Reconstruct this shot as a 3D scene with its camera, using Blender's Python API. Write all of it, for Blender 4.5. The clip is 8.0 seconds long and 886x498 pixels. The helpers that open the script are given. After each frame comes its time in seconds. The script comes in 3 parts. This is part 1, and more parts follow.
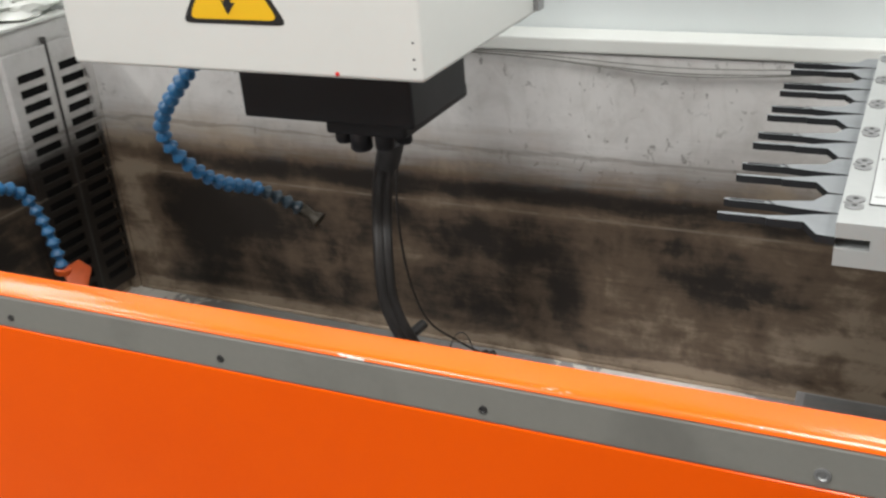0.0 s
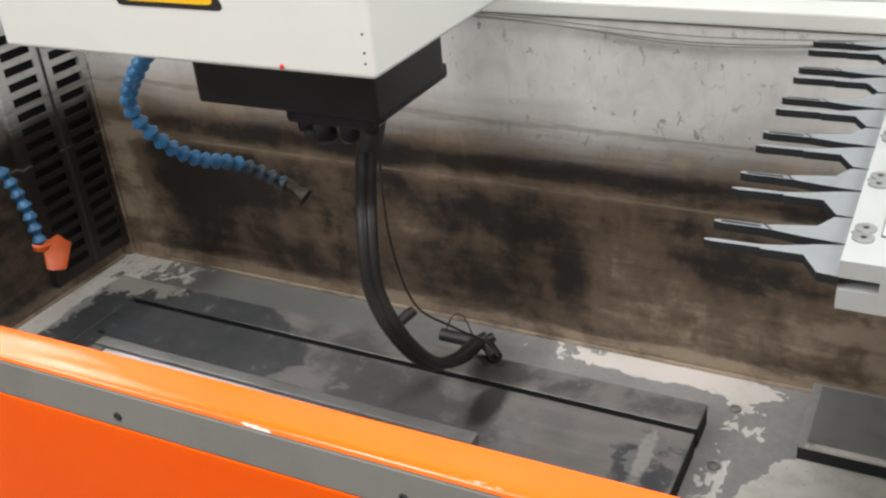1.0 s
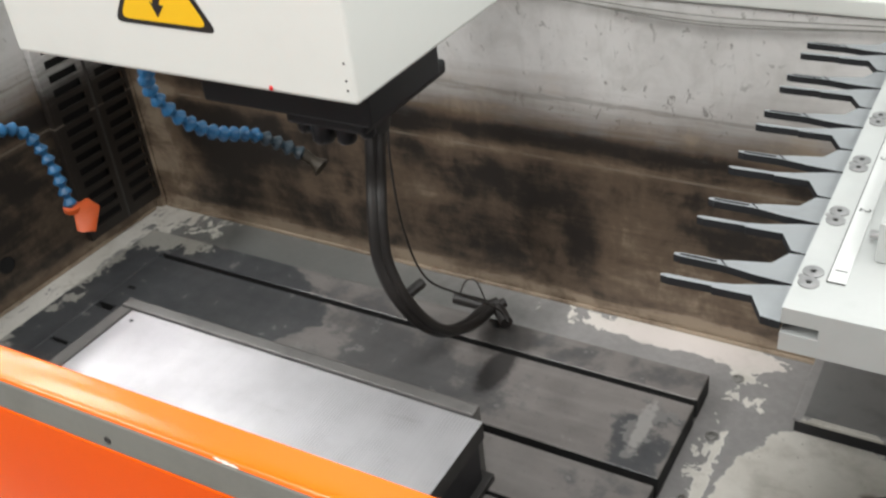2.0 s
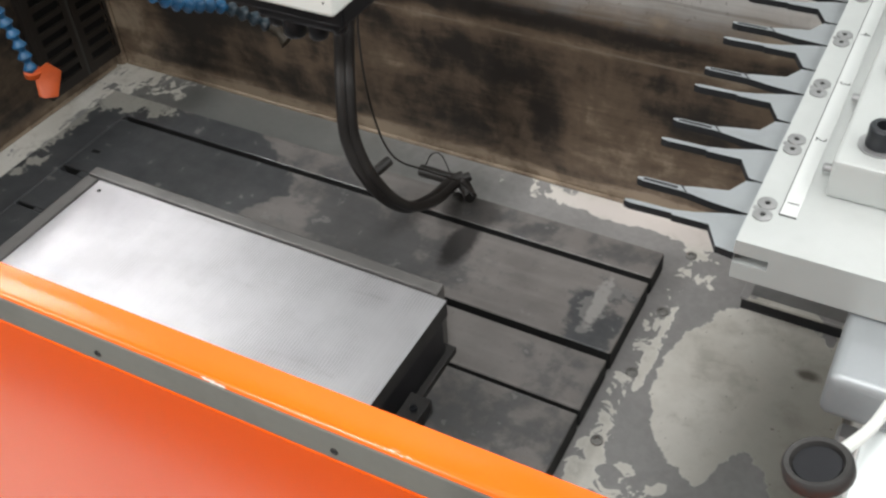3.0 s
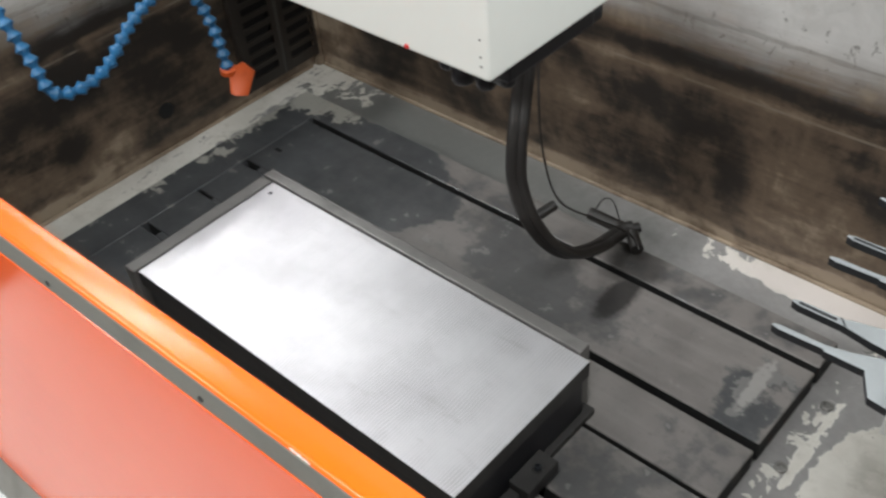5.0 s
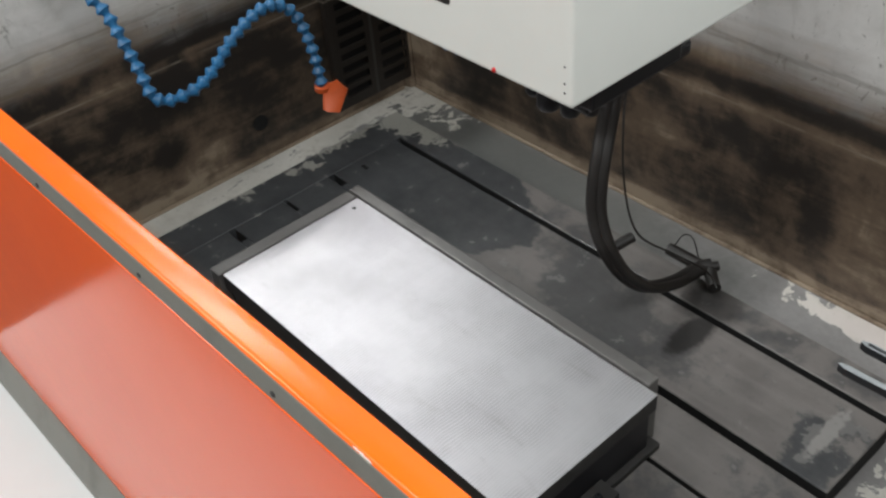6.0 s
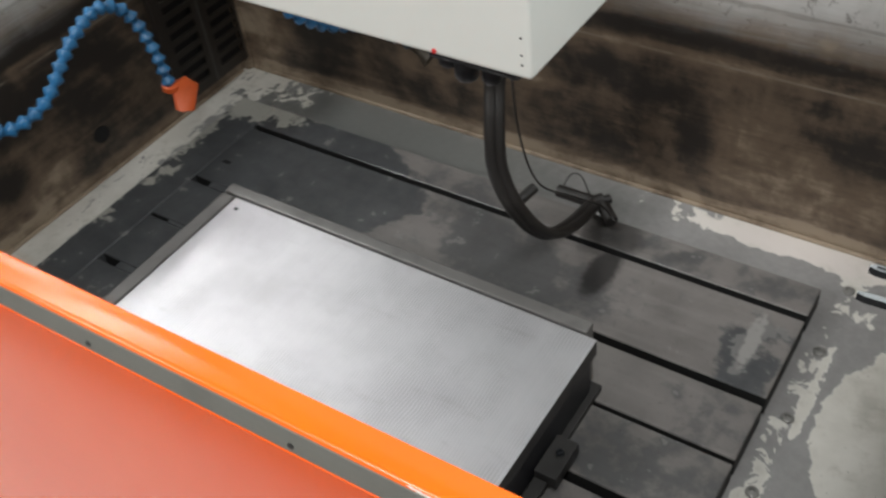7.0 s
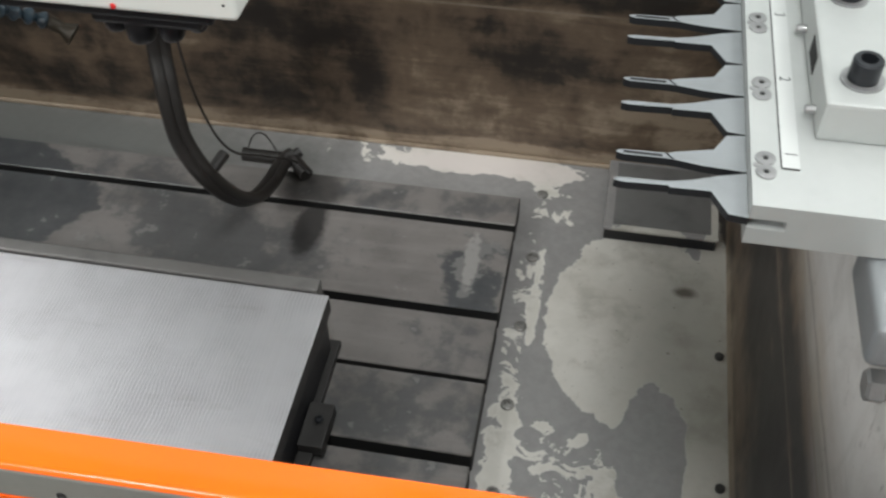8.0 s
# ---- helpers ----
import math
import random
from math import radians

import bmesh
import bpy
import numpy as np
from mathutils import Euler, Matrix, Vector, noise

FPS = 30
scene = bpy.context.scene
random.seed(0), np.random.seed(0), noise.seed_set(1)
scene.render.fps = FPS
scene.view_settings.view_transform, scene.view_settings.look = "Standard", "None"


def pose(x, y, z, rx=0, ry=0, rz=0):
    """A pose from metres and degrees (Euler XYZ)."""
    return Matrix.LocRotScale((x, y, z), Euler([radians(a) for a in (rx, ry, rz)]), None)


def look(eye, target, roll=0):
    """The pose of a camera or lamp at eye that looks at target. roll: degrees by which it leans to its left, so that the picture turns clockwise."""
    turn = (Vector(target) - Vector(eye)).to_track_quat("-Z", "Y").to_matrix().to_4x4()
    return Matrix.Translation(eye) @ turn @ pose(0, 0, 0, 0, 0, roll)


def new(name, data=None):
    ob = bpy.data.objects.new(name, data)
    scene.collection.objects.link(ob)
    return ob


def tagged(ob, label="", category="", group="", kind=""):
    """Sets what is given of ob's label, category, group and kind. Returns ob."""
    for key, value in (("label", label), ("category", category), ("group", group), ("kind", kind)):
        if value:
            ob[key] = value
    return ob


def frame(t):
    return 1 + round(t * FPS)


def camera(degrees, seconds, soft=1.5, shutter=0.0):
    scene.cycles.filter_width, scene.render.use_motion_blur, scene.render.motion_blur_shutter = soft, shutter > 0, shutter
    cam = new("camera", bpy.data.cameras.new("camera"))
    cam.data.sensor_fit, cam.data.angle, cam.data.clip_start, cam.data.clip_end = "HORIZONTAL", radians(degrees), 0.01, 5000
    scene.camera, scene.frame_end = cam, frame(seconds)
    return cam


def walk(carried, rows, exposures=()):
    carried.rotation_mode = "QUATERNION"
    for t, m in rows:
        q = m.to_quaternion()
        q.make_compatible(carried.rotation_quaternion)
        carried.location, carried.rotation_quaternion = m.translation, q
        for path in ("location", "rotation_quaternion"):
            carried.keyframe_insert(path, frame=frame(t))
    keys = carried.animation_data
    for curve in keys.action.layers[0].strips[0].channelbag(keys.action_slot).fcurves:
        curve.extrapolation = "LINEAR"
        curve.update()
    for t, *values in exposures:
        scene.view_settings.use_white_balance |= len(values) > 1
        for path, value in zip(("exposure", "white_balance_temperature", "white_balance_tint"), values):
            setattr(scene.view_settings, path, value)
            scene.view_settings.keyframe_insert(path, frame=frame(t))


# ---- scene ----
cam = camera(48.16, 8.0, soft=2.4, shutter=0.2)
PATH = [
    (0, (0.4230, -0.9381, 0.8774), (-0.1511, 0.1911, 0.2814), -4.48),
    (0.3, (0.3909, -0.8852, 0.8828), (-0.1119, 0.2587, 0.2513), -3.72),
    (0.5, (0.3971, -0.8626, 0.8794), (-0.1131, 0.2779, 0.2477), -4.15),
    (1, (0.4286, -0.8107, 0.8862), (-0.1762, 0.2594, 0.2161), -5.24),
    (1.5, (0.4578, -0.8003, 0.9178), (-0.1970, 0.2085, 0.2012), -6.95),
    (2, (0.4778, -0.7775, 0.9660), (-0.1646, 0.2052, 0.2034), -6.49),
    (2.2, (0.4830, -0.7737, 0.9739), (-0.0976, 0.1875, 0.1379), -3.07),
    (3.3, (0.4429, -0.7612, 1.0481), (-0.0737, 0.1190, 0.0898), -4.29),
    (3.5, (0.4250, -0.7505, 1.0529), (-0.0662, 0.1446, 0.0951), -4.58),
    (4, (0.4269, -0.7118, 1.0457), (-0.0895, 0.1686, 0.0875), -5.66),
    (4.5, (0.4503, -0.6836, 1.0405), (-0.1839, 0.1177, 0.0837), -5.23),
    (5, (0.4636, -0.6898, 1.0450), (-0.2837, 0.0430, 0.1152), -5.60),
    (5.2, (0.4651, -0.6974, 1.0470), (-0.3288, -0.0002, 0.1284), -5.68),
    (6.3, (0.4848, -0.7045, 1.0521), (-0.3600, -0.0297, 0.1629), -5.42),
    (6.5, (0.4733, -0.7111, 1.0502), (-0.3428, -0.0163, 0.1495), -5.70),
    (7, (0.3558, -0.7339, 1.0570), (-0.2728, 0.0646, 0.0941), -7.66),
    (7.5, (0.2792, -0.7315, 1.0363), (-0.0769, 0.1551, 0.0130), -6.01),
    (7.8, (0.2875, -0.7180, 1.0195), (0.0329, 0.1940, -0.0117), -2.77),
    (8, (0.2840, -0.7233, 1.0112), (0.0962, 0.2125, -0.0130), -1.22),
]
EXPOSURES = [(0.0, 0.08, 6600, 12), (0.5, 0.17, 6600, 12), (1.0, 0.26, 6600, 12), (1.5, 0.32, 6600, 12), (2.2, 0.26, 6550, 11), (3.5, 0.08, 6500, 11), (4.0, 0.08, 6450, 10), (5.0, 0.12, 6450, 10), (6.3, -0.2, 6450, 10), (6.5, -0.18, 6450, 10), (7.0, -0.12, 6500, 10), (8.0, -0.02, 6450, 9)]
walk(cam, [(t, look(eye, target, roll)) for t, eye, target, roll in PATH], EXPOSURES)

# ---- light and exposure ----
world = bpy.data.worlds.new("workshop_air")
scene.world = world
world.use_nodes = True
world.node_tree.nodes["Background"].inputs[0].default_value = (0.62, 0.68, 0.74, 1)
world.node_tree.nodes["Background"].inputs[1].default_value = 0.15
CEILING = 2.45
# fluorescent fittings under the workshop ceiling, all out of view: x, y, power
# first three placed from reflections; the others added to brighten tank, door and head
FITTINGS = [(-2.75, 1.15, 19), (-1.85, -0.10, 20), (-1.15, 1.55, 24), (0.55, 1.40, 32), (1.6, 0.10, 26),
            (-2.4, -2.5, 54), (-0.9, -2.5, 46), (0.45, -0.95, 34), (2.4, -1.35, 26)]
for fx, fy, watts in FITTINGS:
    data = bpy.data.lights.new("unseen_tube_light", "AREA")
    data.shape, data.size, data.size_y, data.energy = "RECTANGLE", 0.3, 1.2, watts
    data.color = (0.985, 1.0, 0.985)
    new("unseen_tube_light", data).matrix_world = look((fx, fy, CEILING - 0.09), (fx, fy, 0))


# ---- node helpers ----
class Nodes:
    """A short hand for node materials in world coordinates."""

    def __init__(self, name, rough=0.5, metal=0.0, color=(0.5, 0.5, 0.5)):
        self.m = bpy.data.materials.new(name)
        self.m.use_nodes = True
        self.t = self.m.node_tree
        self.b = self.t.nodes["Principled BSDF"]
        self.b.inputs["Roughness"].default_value = rough
        self.b.inputs["Metallic"].default_value = metal
        self.b.inputs["Base Color"].default_value = (*color, 1)
        self.p = self.t.nodes.new("ShaderNodeNewGeometry").outputs["Position"]

    def put(self, socket, v):
        if isinstance(v, bpy.types.NodeSocket):
            self.t.links.new(v, socket)
        else:
            socket.default_value = v

    def math(self, op, a, b=0.0, clamp=False):
        n = self.t.nodes.new("ShaderNodeMath")
        n.operation, n.use_clamp = op, clamp
        self.put(n.inputs[0], a), self.put(n.inputs[1], b)
        return n.outputs[0]

    def step(self, v, lo, hi, a=0.0, b=1.0):
        n = self.t.nodes.new("ShaderNodeMapRange")
        n.interpolation_type = "SMOOTHSTEP"
        for i, q in enumerate((v, lo, hi, a, b)):
            self.put(n.inputs[i], q)
        return n.outputs[0]

    def stretch(self, sx, sy, sz):
        n = self.t.nodes.new("ShaderNodeVectorMath")
        n.operation = "MULTIPLY"
        self.put(n.inputs[0], self.p)
        n.inputs[1].default_value = (sx, sy, sz)
        return n.outputs[0]

    def noise(self, scale, detail=4, rough=0.55, vec=None, warp=0.0):
        n = self.t.nodes.new("ShaderNodeTexNoise")
        self.put(n.inputs["Vector"], vec or self.p)
        n.inputs["Scale"].default_value, n.inputs["Detail"].default_value = scale, detail
        n.inputs["Roughness"].default_value, n.inputs["Distortion"].default_value = rough, warp
        return n.outputs["Fac"]

    def xyz(self):
        n = self.t.nodes.new("ShaderNodeSeparateXYZ")
        self.put(n.inputs[0], self.p)
        return n.outputs

    def mix(self, f, a, b):
        n = self.t.nodes.new("ShaderNodeMix")
        n.data_type = "RGBA"
        self.put(n.inputs[0], f)
        for i, q in ((6, a), (7, b)):
            self.put(n.inputs[i], q if isinstance(q, bpy.types.NodeSocket) else (*q, 1))
        return n.outputs[2]

    def blob(self, axes, centre, size, wobble, edge=0.25):
        """1 inside a ragged ellipse in the plane of two axes (0, 1, 2)."""
        q = self.xyz()
        d = [self.math("DIVIDE", self.math("SUBTRACT", q[a], c), s) for a, c, s in zip(axes, centre, size)]
        r = self.math("SQRT", self.math("ADD", self.math("MULTIPLY", d[0], d[0]), self.math("MULTIPLY", d[1], d[1])))
        return self.step(self.math("ADD", r, wobble), 1 - edge, 1 + edge, 1.0, 0.0)

    def spread(self, noise_fac, amount):
        return self.math("MULTIPLY", self.math("SUBTRACT", noise_fac, 0.5), amount)

    def bump(self, h, strength, distance=0.002):
        n = self.t.nodes.new("ShaderNodeBump")
        n.inputs["Strength"].default_value, n.inputs["Distance"].default_value = strength, distance
        self.put(n.inputs["Height"], h)
        self.put(self.b.inputs["Normal"], n.outputs[0])

    def color(self, v):
        self.put(self.b.inputs["Base Color"], v)

    def rough(self, v):
        self.put(self.b.inputs["Roughness"], v)


def paint(name, color, rough, dirt=0.15, scale=12, bump=0.03, metal=0.0, dirty=None):
    """Paint, plastic or metal with grime at two scales."""
    g = Nodes(name, rough, metal, color)
    big, fine = g.noise(scale, 5), g.noise(scale * 14, 3)
    low = dirty or tuple(c * 0.55 for c in color)
    f = g.math("MULTIPLY", g.math("ADD", g.step(big, 0.45, 0.75), g.math("MULTIPLY", fine, 0.4)), dirt, True)
    g.color(g.mix(f, color, low))
    g.rough(g.math("ADD", rough - 0.06, g.math("MULTIPLY", big, 0.14)))
    g.bump(fine, bump)
    return g.m


# ---- materials ----
SKEW = 0.0174


def tank_wall_material(name, dark, stains_and_shade, axis):
    """White paint under a tide mark of old oil. Patches of stain, and some of painted shade, are (along, z, half width,
    half height, depth) on the wall that runs along axis.
    """
    g = Nodes(name, 0.5)
    q = g.xyz()
    z = q[2]
    patch = g.noise(5.0, 6, 0.6, None, 0.35)
    mottle = g.noise(15, 8, 0.66, None, 0.5)
    grit = g.noise(75, 4, 0.6)
    streak = g.noise(1.0, 6, 0.6, g.stretch(4.5, 4.5, 26), 0.8)
    scratch = g.noise(1.0, 6, 0.7, g.stretch(24, 24, 6), 0.9)
    h = g.math("ADD", z, g.spread(streak, 0.035))
    d = g.math("ADD", 0.36 + dark, g.spread(patch, 1.9))
    wipe = g.noise(1.0, 6, 0.7, g.stretch(5, 5, 75), 0.5)
    for n, k in ((mottle, 1.5), (streak, 1.1), (scratch, 0.35), (grit, 0.3), (wipe, 0.45)):
        d = g.math("ADD", d, g.spread(n, k))
    def band(lo, hi, soft, depth):
        nonlocal d
        f = g.math("MULTIPLY", g.step(h, lo - soft, lo + soft), g.step(h, hi - soft, hi + soft, 1, 0))
        d = g.math("ADD", d, g.math("MULTIPLY", f, depth))
    band(0.243, 0.275, 0.014, 0.34)
    band(0.130, 0.222, 0.02, 0.16)
    band(0.286, 0.360, 0.015, -0.20)
    band(0.222, 0.240, 0.004, -0.16)
    band(-0.2, -0.012, 0.010, -0.45)
    band(-0.012, 0.012, 0.006, 0.12)
    for a, b, ra, rb, k in stains_and_shade:
        f = g.blob((axis, 2), (a, b), (ra, rb), g.math("ADD", g.spread(mottle, 1.6), g.spread(streak, 1.6)), 0.95)
        d = g.math("ADD", d, g.math("MULTIPLY", f, k))
    oil = g.mix(g.step(d, 0.0, 0.55), (0.290, 0.228, 0.166), (0.130, 0.092, 0.063))
    oil = g.mix(g.step(d, 0.5, 1.15), oil, (0.021, 0.0165, 0.0135))
    fleck = g.math("MULTIPLY", g.step(g.noise(1.0, 4, 0.7, g.stretch(70, 70, 42), 0.6), 0.60, 0.66), g.step(patch, 0.40, 0.6))
    white = g.mix(g.step(mottle, 0.40, 0.72), (0.70, 0.685, 0.67), (0.57, 0.555, 0.535))
    white = g.mix(g.math("MULTIPLY", g.step(scratch, 0.52, 0.75), 0.5), white, (0.50, 0.485, 0.455))
    white = g.mix(g.math("MULTIPLY", fleck, 0.75), white, (0.17, 0.16, 0.145))
    tide = g.step(g.math("ADD", h, g.math("ADD", g.spread(patch, 0.09), g.math("ADD", g.spread(mottle, 0.05), g.spread(wipe, 0.06)))), 0.268, 0.392)
    c = g.mix(tide, oil, white)
    edge = g.math("MULTIPLY", g.step(h, 0.330, 0.333), g.step(h, 0.336, 0.339, 1, 0))
    c = g.mix(g.math("MULTIPLY", edge, 0.35), c, (0.10, 0.082, 0.06))
    seam = g.math("MULTIPLY", g.math("MULTIPLY", g.step(z, 0.2275, 0.2285), g.step(z, 0.2315, 0.2325, 1, 0)), g.step(mottle, 0.35, 0.6))
    c = g.mix(g.math("MULTIPLY", seam, 0.5), c, (0.30, 0.26, 0.21))
    g.color(c)
    g.rough(g.math("ADD", 0.36, g.math("MULTIPLY", mottle, 0.2)))
    g.bump(g.math("ADD", mottle, g.math("MULTIPLY", grit, 0.5)), 0.10)
    return g.m


def tank_floor_material():
    g = Nodes("worn_grey_tank_floor", 0.45)
    big, m, f = g.noise(7, 8, 0.62, None, 0.2), g.noise(30, 9, 0.72, None, 0.3), g.noise(85, 4)
    flake = g.noise(26, 7, 0.6, None, 0.8)
    ragged = g.math("ADD", g.math("ADD", g.spread(big, 1.0), -0.14), g.spread(flake, 1.5))
    bare = g.mix(g.step(big, 0.35, 0.65), (0.63, 0.61, 0.565), (0.53, 0.51, 0.465))
    bare = g.mix(g.math("MULTIPLY", g.step(m, 0.5, 0.72), 0.55), bare, (0.38, 0.36, 0.315))
    stain = g.math("MULTIPLY", g.blob((0, 1), (0.465, 0.10), (0.09, 0.20), g.math("ADD", g.spread(big, 1.4), g.spread(m, 1.0)), 0.7), 0.75)
    bare = g.mix(stain, bare, (0.30, 0.295, 0.26))
    bare = g.mix(g.math("MULTIPLY", g.step(g.noise(11, 5, 0.6), 0.52, 0.72), 0.4), bare, (0.19, 0.175, 0.14))
    speck = g.math("MULTIPLY", g.step(g.noise(150, 2), 0.70, 0.74), 0.8)
    bare = g.mix(speck, bare, (0.11, 0.10, 0.085))
    film = g.mix(g.step(f, 0.3, 0.7), (0.275, 0.267, 0.264), (0.238, 0.231, 0.229))
    film = g.mix(g.math("MULTIPLY", g.step(big, 0.45, 0.7), 0.35), film, (0.20, 0.197, 0.196))
    w = g.math("ADD", ragged, g.math("MULTIPLY", g.blob((0, 1), (0.375, 0.145), (0.122, 0.165), g.math("ADD", g.spread(big, 0.3), g.spread(m, 0.30)), 0.06), 1.6))
    for centre, size, edge, k in (((0.475, -0.1), (0.034, 0.45), 0.2, 1.1), ((0.215, 0.1), (0.020, 0.34), 0.5, 0.40), ((0.03, 0.435), (0.26, 0.035), 0.5, 0.60), ((0.30, -0.12), (0.12, 0.10), 0.4, 0.40), ((0.13, 0.428), (0.13, 0.022), 0.5, 0.45),
                                  ((-0.98, 0.1), (0.08, 0.6), 0.4, 0.34), ((-1.00, -0.15), (0.05, 0.5), 0.3, 0.45), ((-0.88, 0.42), (0.12, 0.05), 0.5, 0.30), ((0.236, 0.17), (0.008, 0.10), 0.5, 0.45), ((-0.40, 0.43), (0.35, 0.05), 0.5, -0.25), ((0.235, 0.40), (0.040, 0.030), 0.8, 0.40), ((0.262, 0.318), (0.030, 0.030), 0.8, 0.36)):
        w = g.math("ADD", w, g.math("MULTIPLY", g.blob((0, 1), centre, size, 0.0, edge), k))
    w = g.math("SUBTRACT", w, g.math("MULTIPLY", g.blob((0, 1), (0.401, -0.05), (0.041, 0.100), g.spread(m, 0.7), 0.12), 1.7))
    swirl = g.noise(1.0, 6, 0.62, g.stretch(17, 10, 10), 1.6)
    w = g.math("ADD", w, g.math("MULTIPLY", g.step(g.xyz()[0], -0.75, -0.88), g.spread(swirl, 1.7)))
    soft = g.step(g.xyz()[0], -0.45, 0.0, 0.07, 0.0)
    wet = g.blob((0, 1), (-0.62, 0.395), (0.42, 0.075), g.math("ADD", g.spread(big, 1.2), g.spread(flake, 0.8)), 0.5)
    film = g.mix(g.math("MULTIPLY", wet, 0.75), film, (0.125, 0.130, 0.122))
    dry = g.step(w, g.math("SUBTRACT", 0.285, soft), g.math("ADD", 0.305, soft))
    rimmed = g.math("MULTIPLY", g.step(w, 0.28, 0.29), g.step(w, 0.33, 0.45, 1, 0))
    c = g.mix(dry, film, bare)
    c = g.mix(g.math("MULTIPLY", g.math("MULTIPLY", rimmed, g.step(g.xyz()[0], 0.0, 0.2)), 0.6), c, (0.62, 0.60, 0.56))
    crust = g.math("MULTIPLY", g.blob((0, 1), (0.13, 0.425), (0.16, 0.03), g.spread(m, 1.2), 0.6), dry)
    c = g.mix(g.math("MULTIPLY", crust, 0.8), c, (0.66, 0.60, 0.575))
    for bx, by, rx, ry, k in ((0.436, 0.212, 0.014, 0.008, 0.9), (0.438, 0.126, 0.022, 0.012, 0.12)):
        c = g.mix(g.math("MULTIPLY", g.blob((0, 1), (bx, by), (rx, ry), g.spread(m, 1.5), 0.6), k), c, (0.08, 0.07, 0.055))
    g.color(c)
    g.rough(g.math("ADD", 0.28, g.math("MULTIPLY", dry, 0.24)))
    g.bump(g.math("ADD", dry, g.math("MULTIPLY", f, 0.4)), 0.12, 0.001)
    return g.m


def table_material():
    g = Nodes("oily_cast_iron", 0.4, 0.0)
    big, m, f = g.noise(7, 8, 0.62, None, 0.25), g.noise(26, 6, 0.62), g.noise(110, 4)
    drag = g.noise(1.0, 5, 0.6, g.stretch(4, 40, 4))
    dry = g.mix(g.step(big, 0.35, 0.7), (0.182, 0.168, 0.160), (0.128, 0.118, 0.112))
    dry = g.mix(g.math("MULTIPLY", g.step(drag, 0.45, 0.7), 0.4), dry, (0.235, 0.222, 0.212))
    oil = g.mix(g.step(m, 0.3, 0.7), (0.050, 0.052, 0.056), (0.074, 0.076, 0.080))
    w = g.math("ADD", g.math("ADD", g.spread(big, 1.7), g.spread(drag, 0.5)), g.spread(m, 1.4))
    for centre, size, edge, k in (((-0.68, 0.20), (0.25, 0.13), 0.25, 1.0), ((-0.86, -0.1), (0.16, 0.4), 0.2, 0.9), ((0.150, 0.175), (0.050, 0.085), 0.6, 0.66)):
        w = g.math("ADD", w, g.math("MULTIPLY", g.blob((0, 1), centre, size, 0.0, edge), k))
    wet = g.step(w, 0.27, 0.52)
    cloud = g.math("ADD", g.spread(m, 2.2), g.spread(big, 1.6))
    for centre, size, k in (((0.14, 0.04), (0.07, 0.05), 0.5), ((0.10, -0.08), (0.12, 0.06), 0.55), ((0.04, 0.29), (0.2, 0.035), 0.5), ((0.1, -0.2), (0.12, 0.06), 0.5), ((-0.19, 0.16), (0.15, 0.07), 0.8), ((-0.32, 0.22), (0.12, 0.08), 0.4), ((-0.45, 0.29), (0.12, 0.05), 0.3)):
        cloud = g.math("ADD", cloud, g.math("MULTIPLY", g.blob((0, 1), centre, size, 0.0, 0.7), k))
    wet = g.math("MAXIMUM", wet, g.math("MULTIPLY", g.step(cloud, 0.2, 0.75), 0.75))
    c = g.mix(wet, dry, oil)
    # near-black long patch and a rounder spot beside the plugs
    dark_tail = g.blob((0, 1), (-0.098, 0.214), (0.022, 0.058), g.math("ADD", g.spread(m, 0.7), g.spread(f, 0.5)), 0.30)
    dark_spot = g.blob((0, 1), (-0.112, 0.285), (0.042, 0.045), g.math("ADD", g.spread(m, 0.6), g.spread(f, 0.5)), 0.35)
    c = g.mix(g.math("MULTIPLY", g.math("MAXIMUM", dark_tail, g.math("MULTIPLY", dark_spot, 0.8)), 0.88), c, (0.014, 0.013, 0.013))
    x, y, z = g.xyz()
    lost = g.math("MAXIMUM", g.step(x, -0.95, -0.80, 0.34, -0.35), g.math("SUBTRACT", g.math("MULTIPLY", g.blob((0, 1), (-0.87, 0.34), (0.16, 0.08), 0.0, 0.6), 0.85), 0.35))
    dried = g.step(g.math("ADD", g.math("ADD", g.spread(big, 1.2), g.spread(m, 1.4)), lost), 0.15, 0.25)
    c = g.mix(g.math("MULTIPLY", dried, 0.8), c, (0.36, 0.35, 0.315))
    pale = g.math("MULTIPLY", g.step(g.math("ADD", g.spread(m, 1.0), g.math("MULTIPLY", g.blob((0, 1), (0.15, 0.185), (0.03, 0.07), 0.0, 0.6), 0.13)), 0.13, 0.16), 0.5)
    c = g.mix(pale, c, (0.24, 0.232, 0.222))
    wedge = g.blob((0, 1), (0.141, 0.182), (0.011, 0.054), g.math("ADD", g.spread(m, 1.6), g.spread(f, 0.9)), 0.25)
    c = g.mix(g.math("MULTIPLY", wedge, 0.9), c, (0.275, 0.265, 0.255))
    c = g.mix(g.math("MULTIPLY", g.step(f, 0.6, 0.75), 0.35), c, (0.05, 0.044, 0.038))
    g.color(c)
    g.rough(g.math("SUBTRACT", 0.48, g.math("MULTIPLY", wet, 0.2)))
    g.bump(g.math("ADD", f, m), 0.07, 0.001)
    return g.m


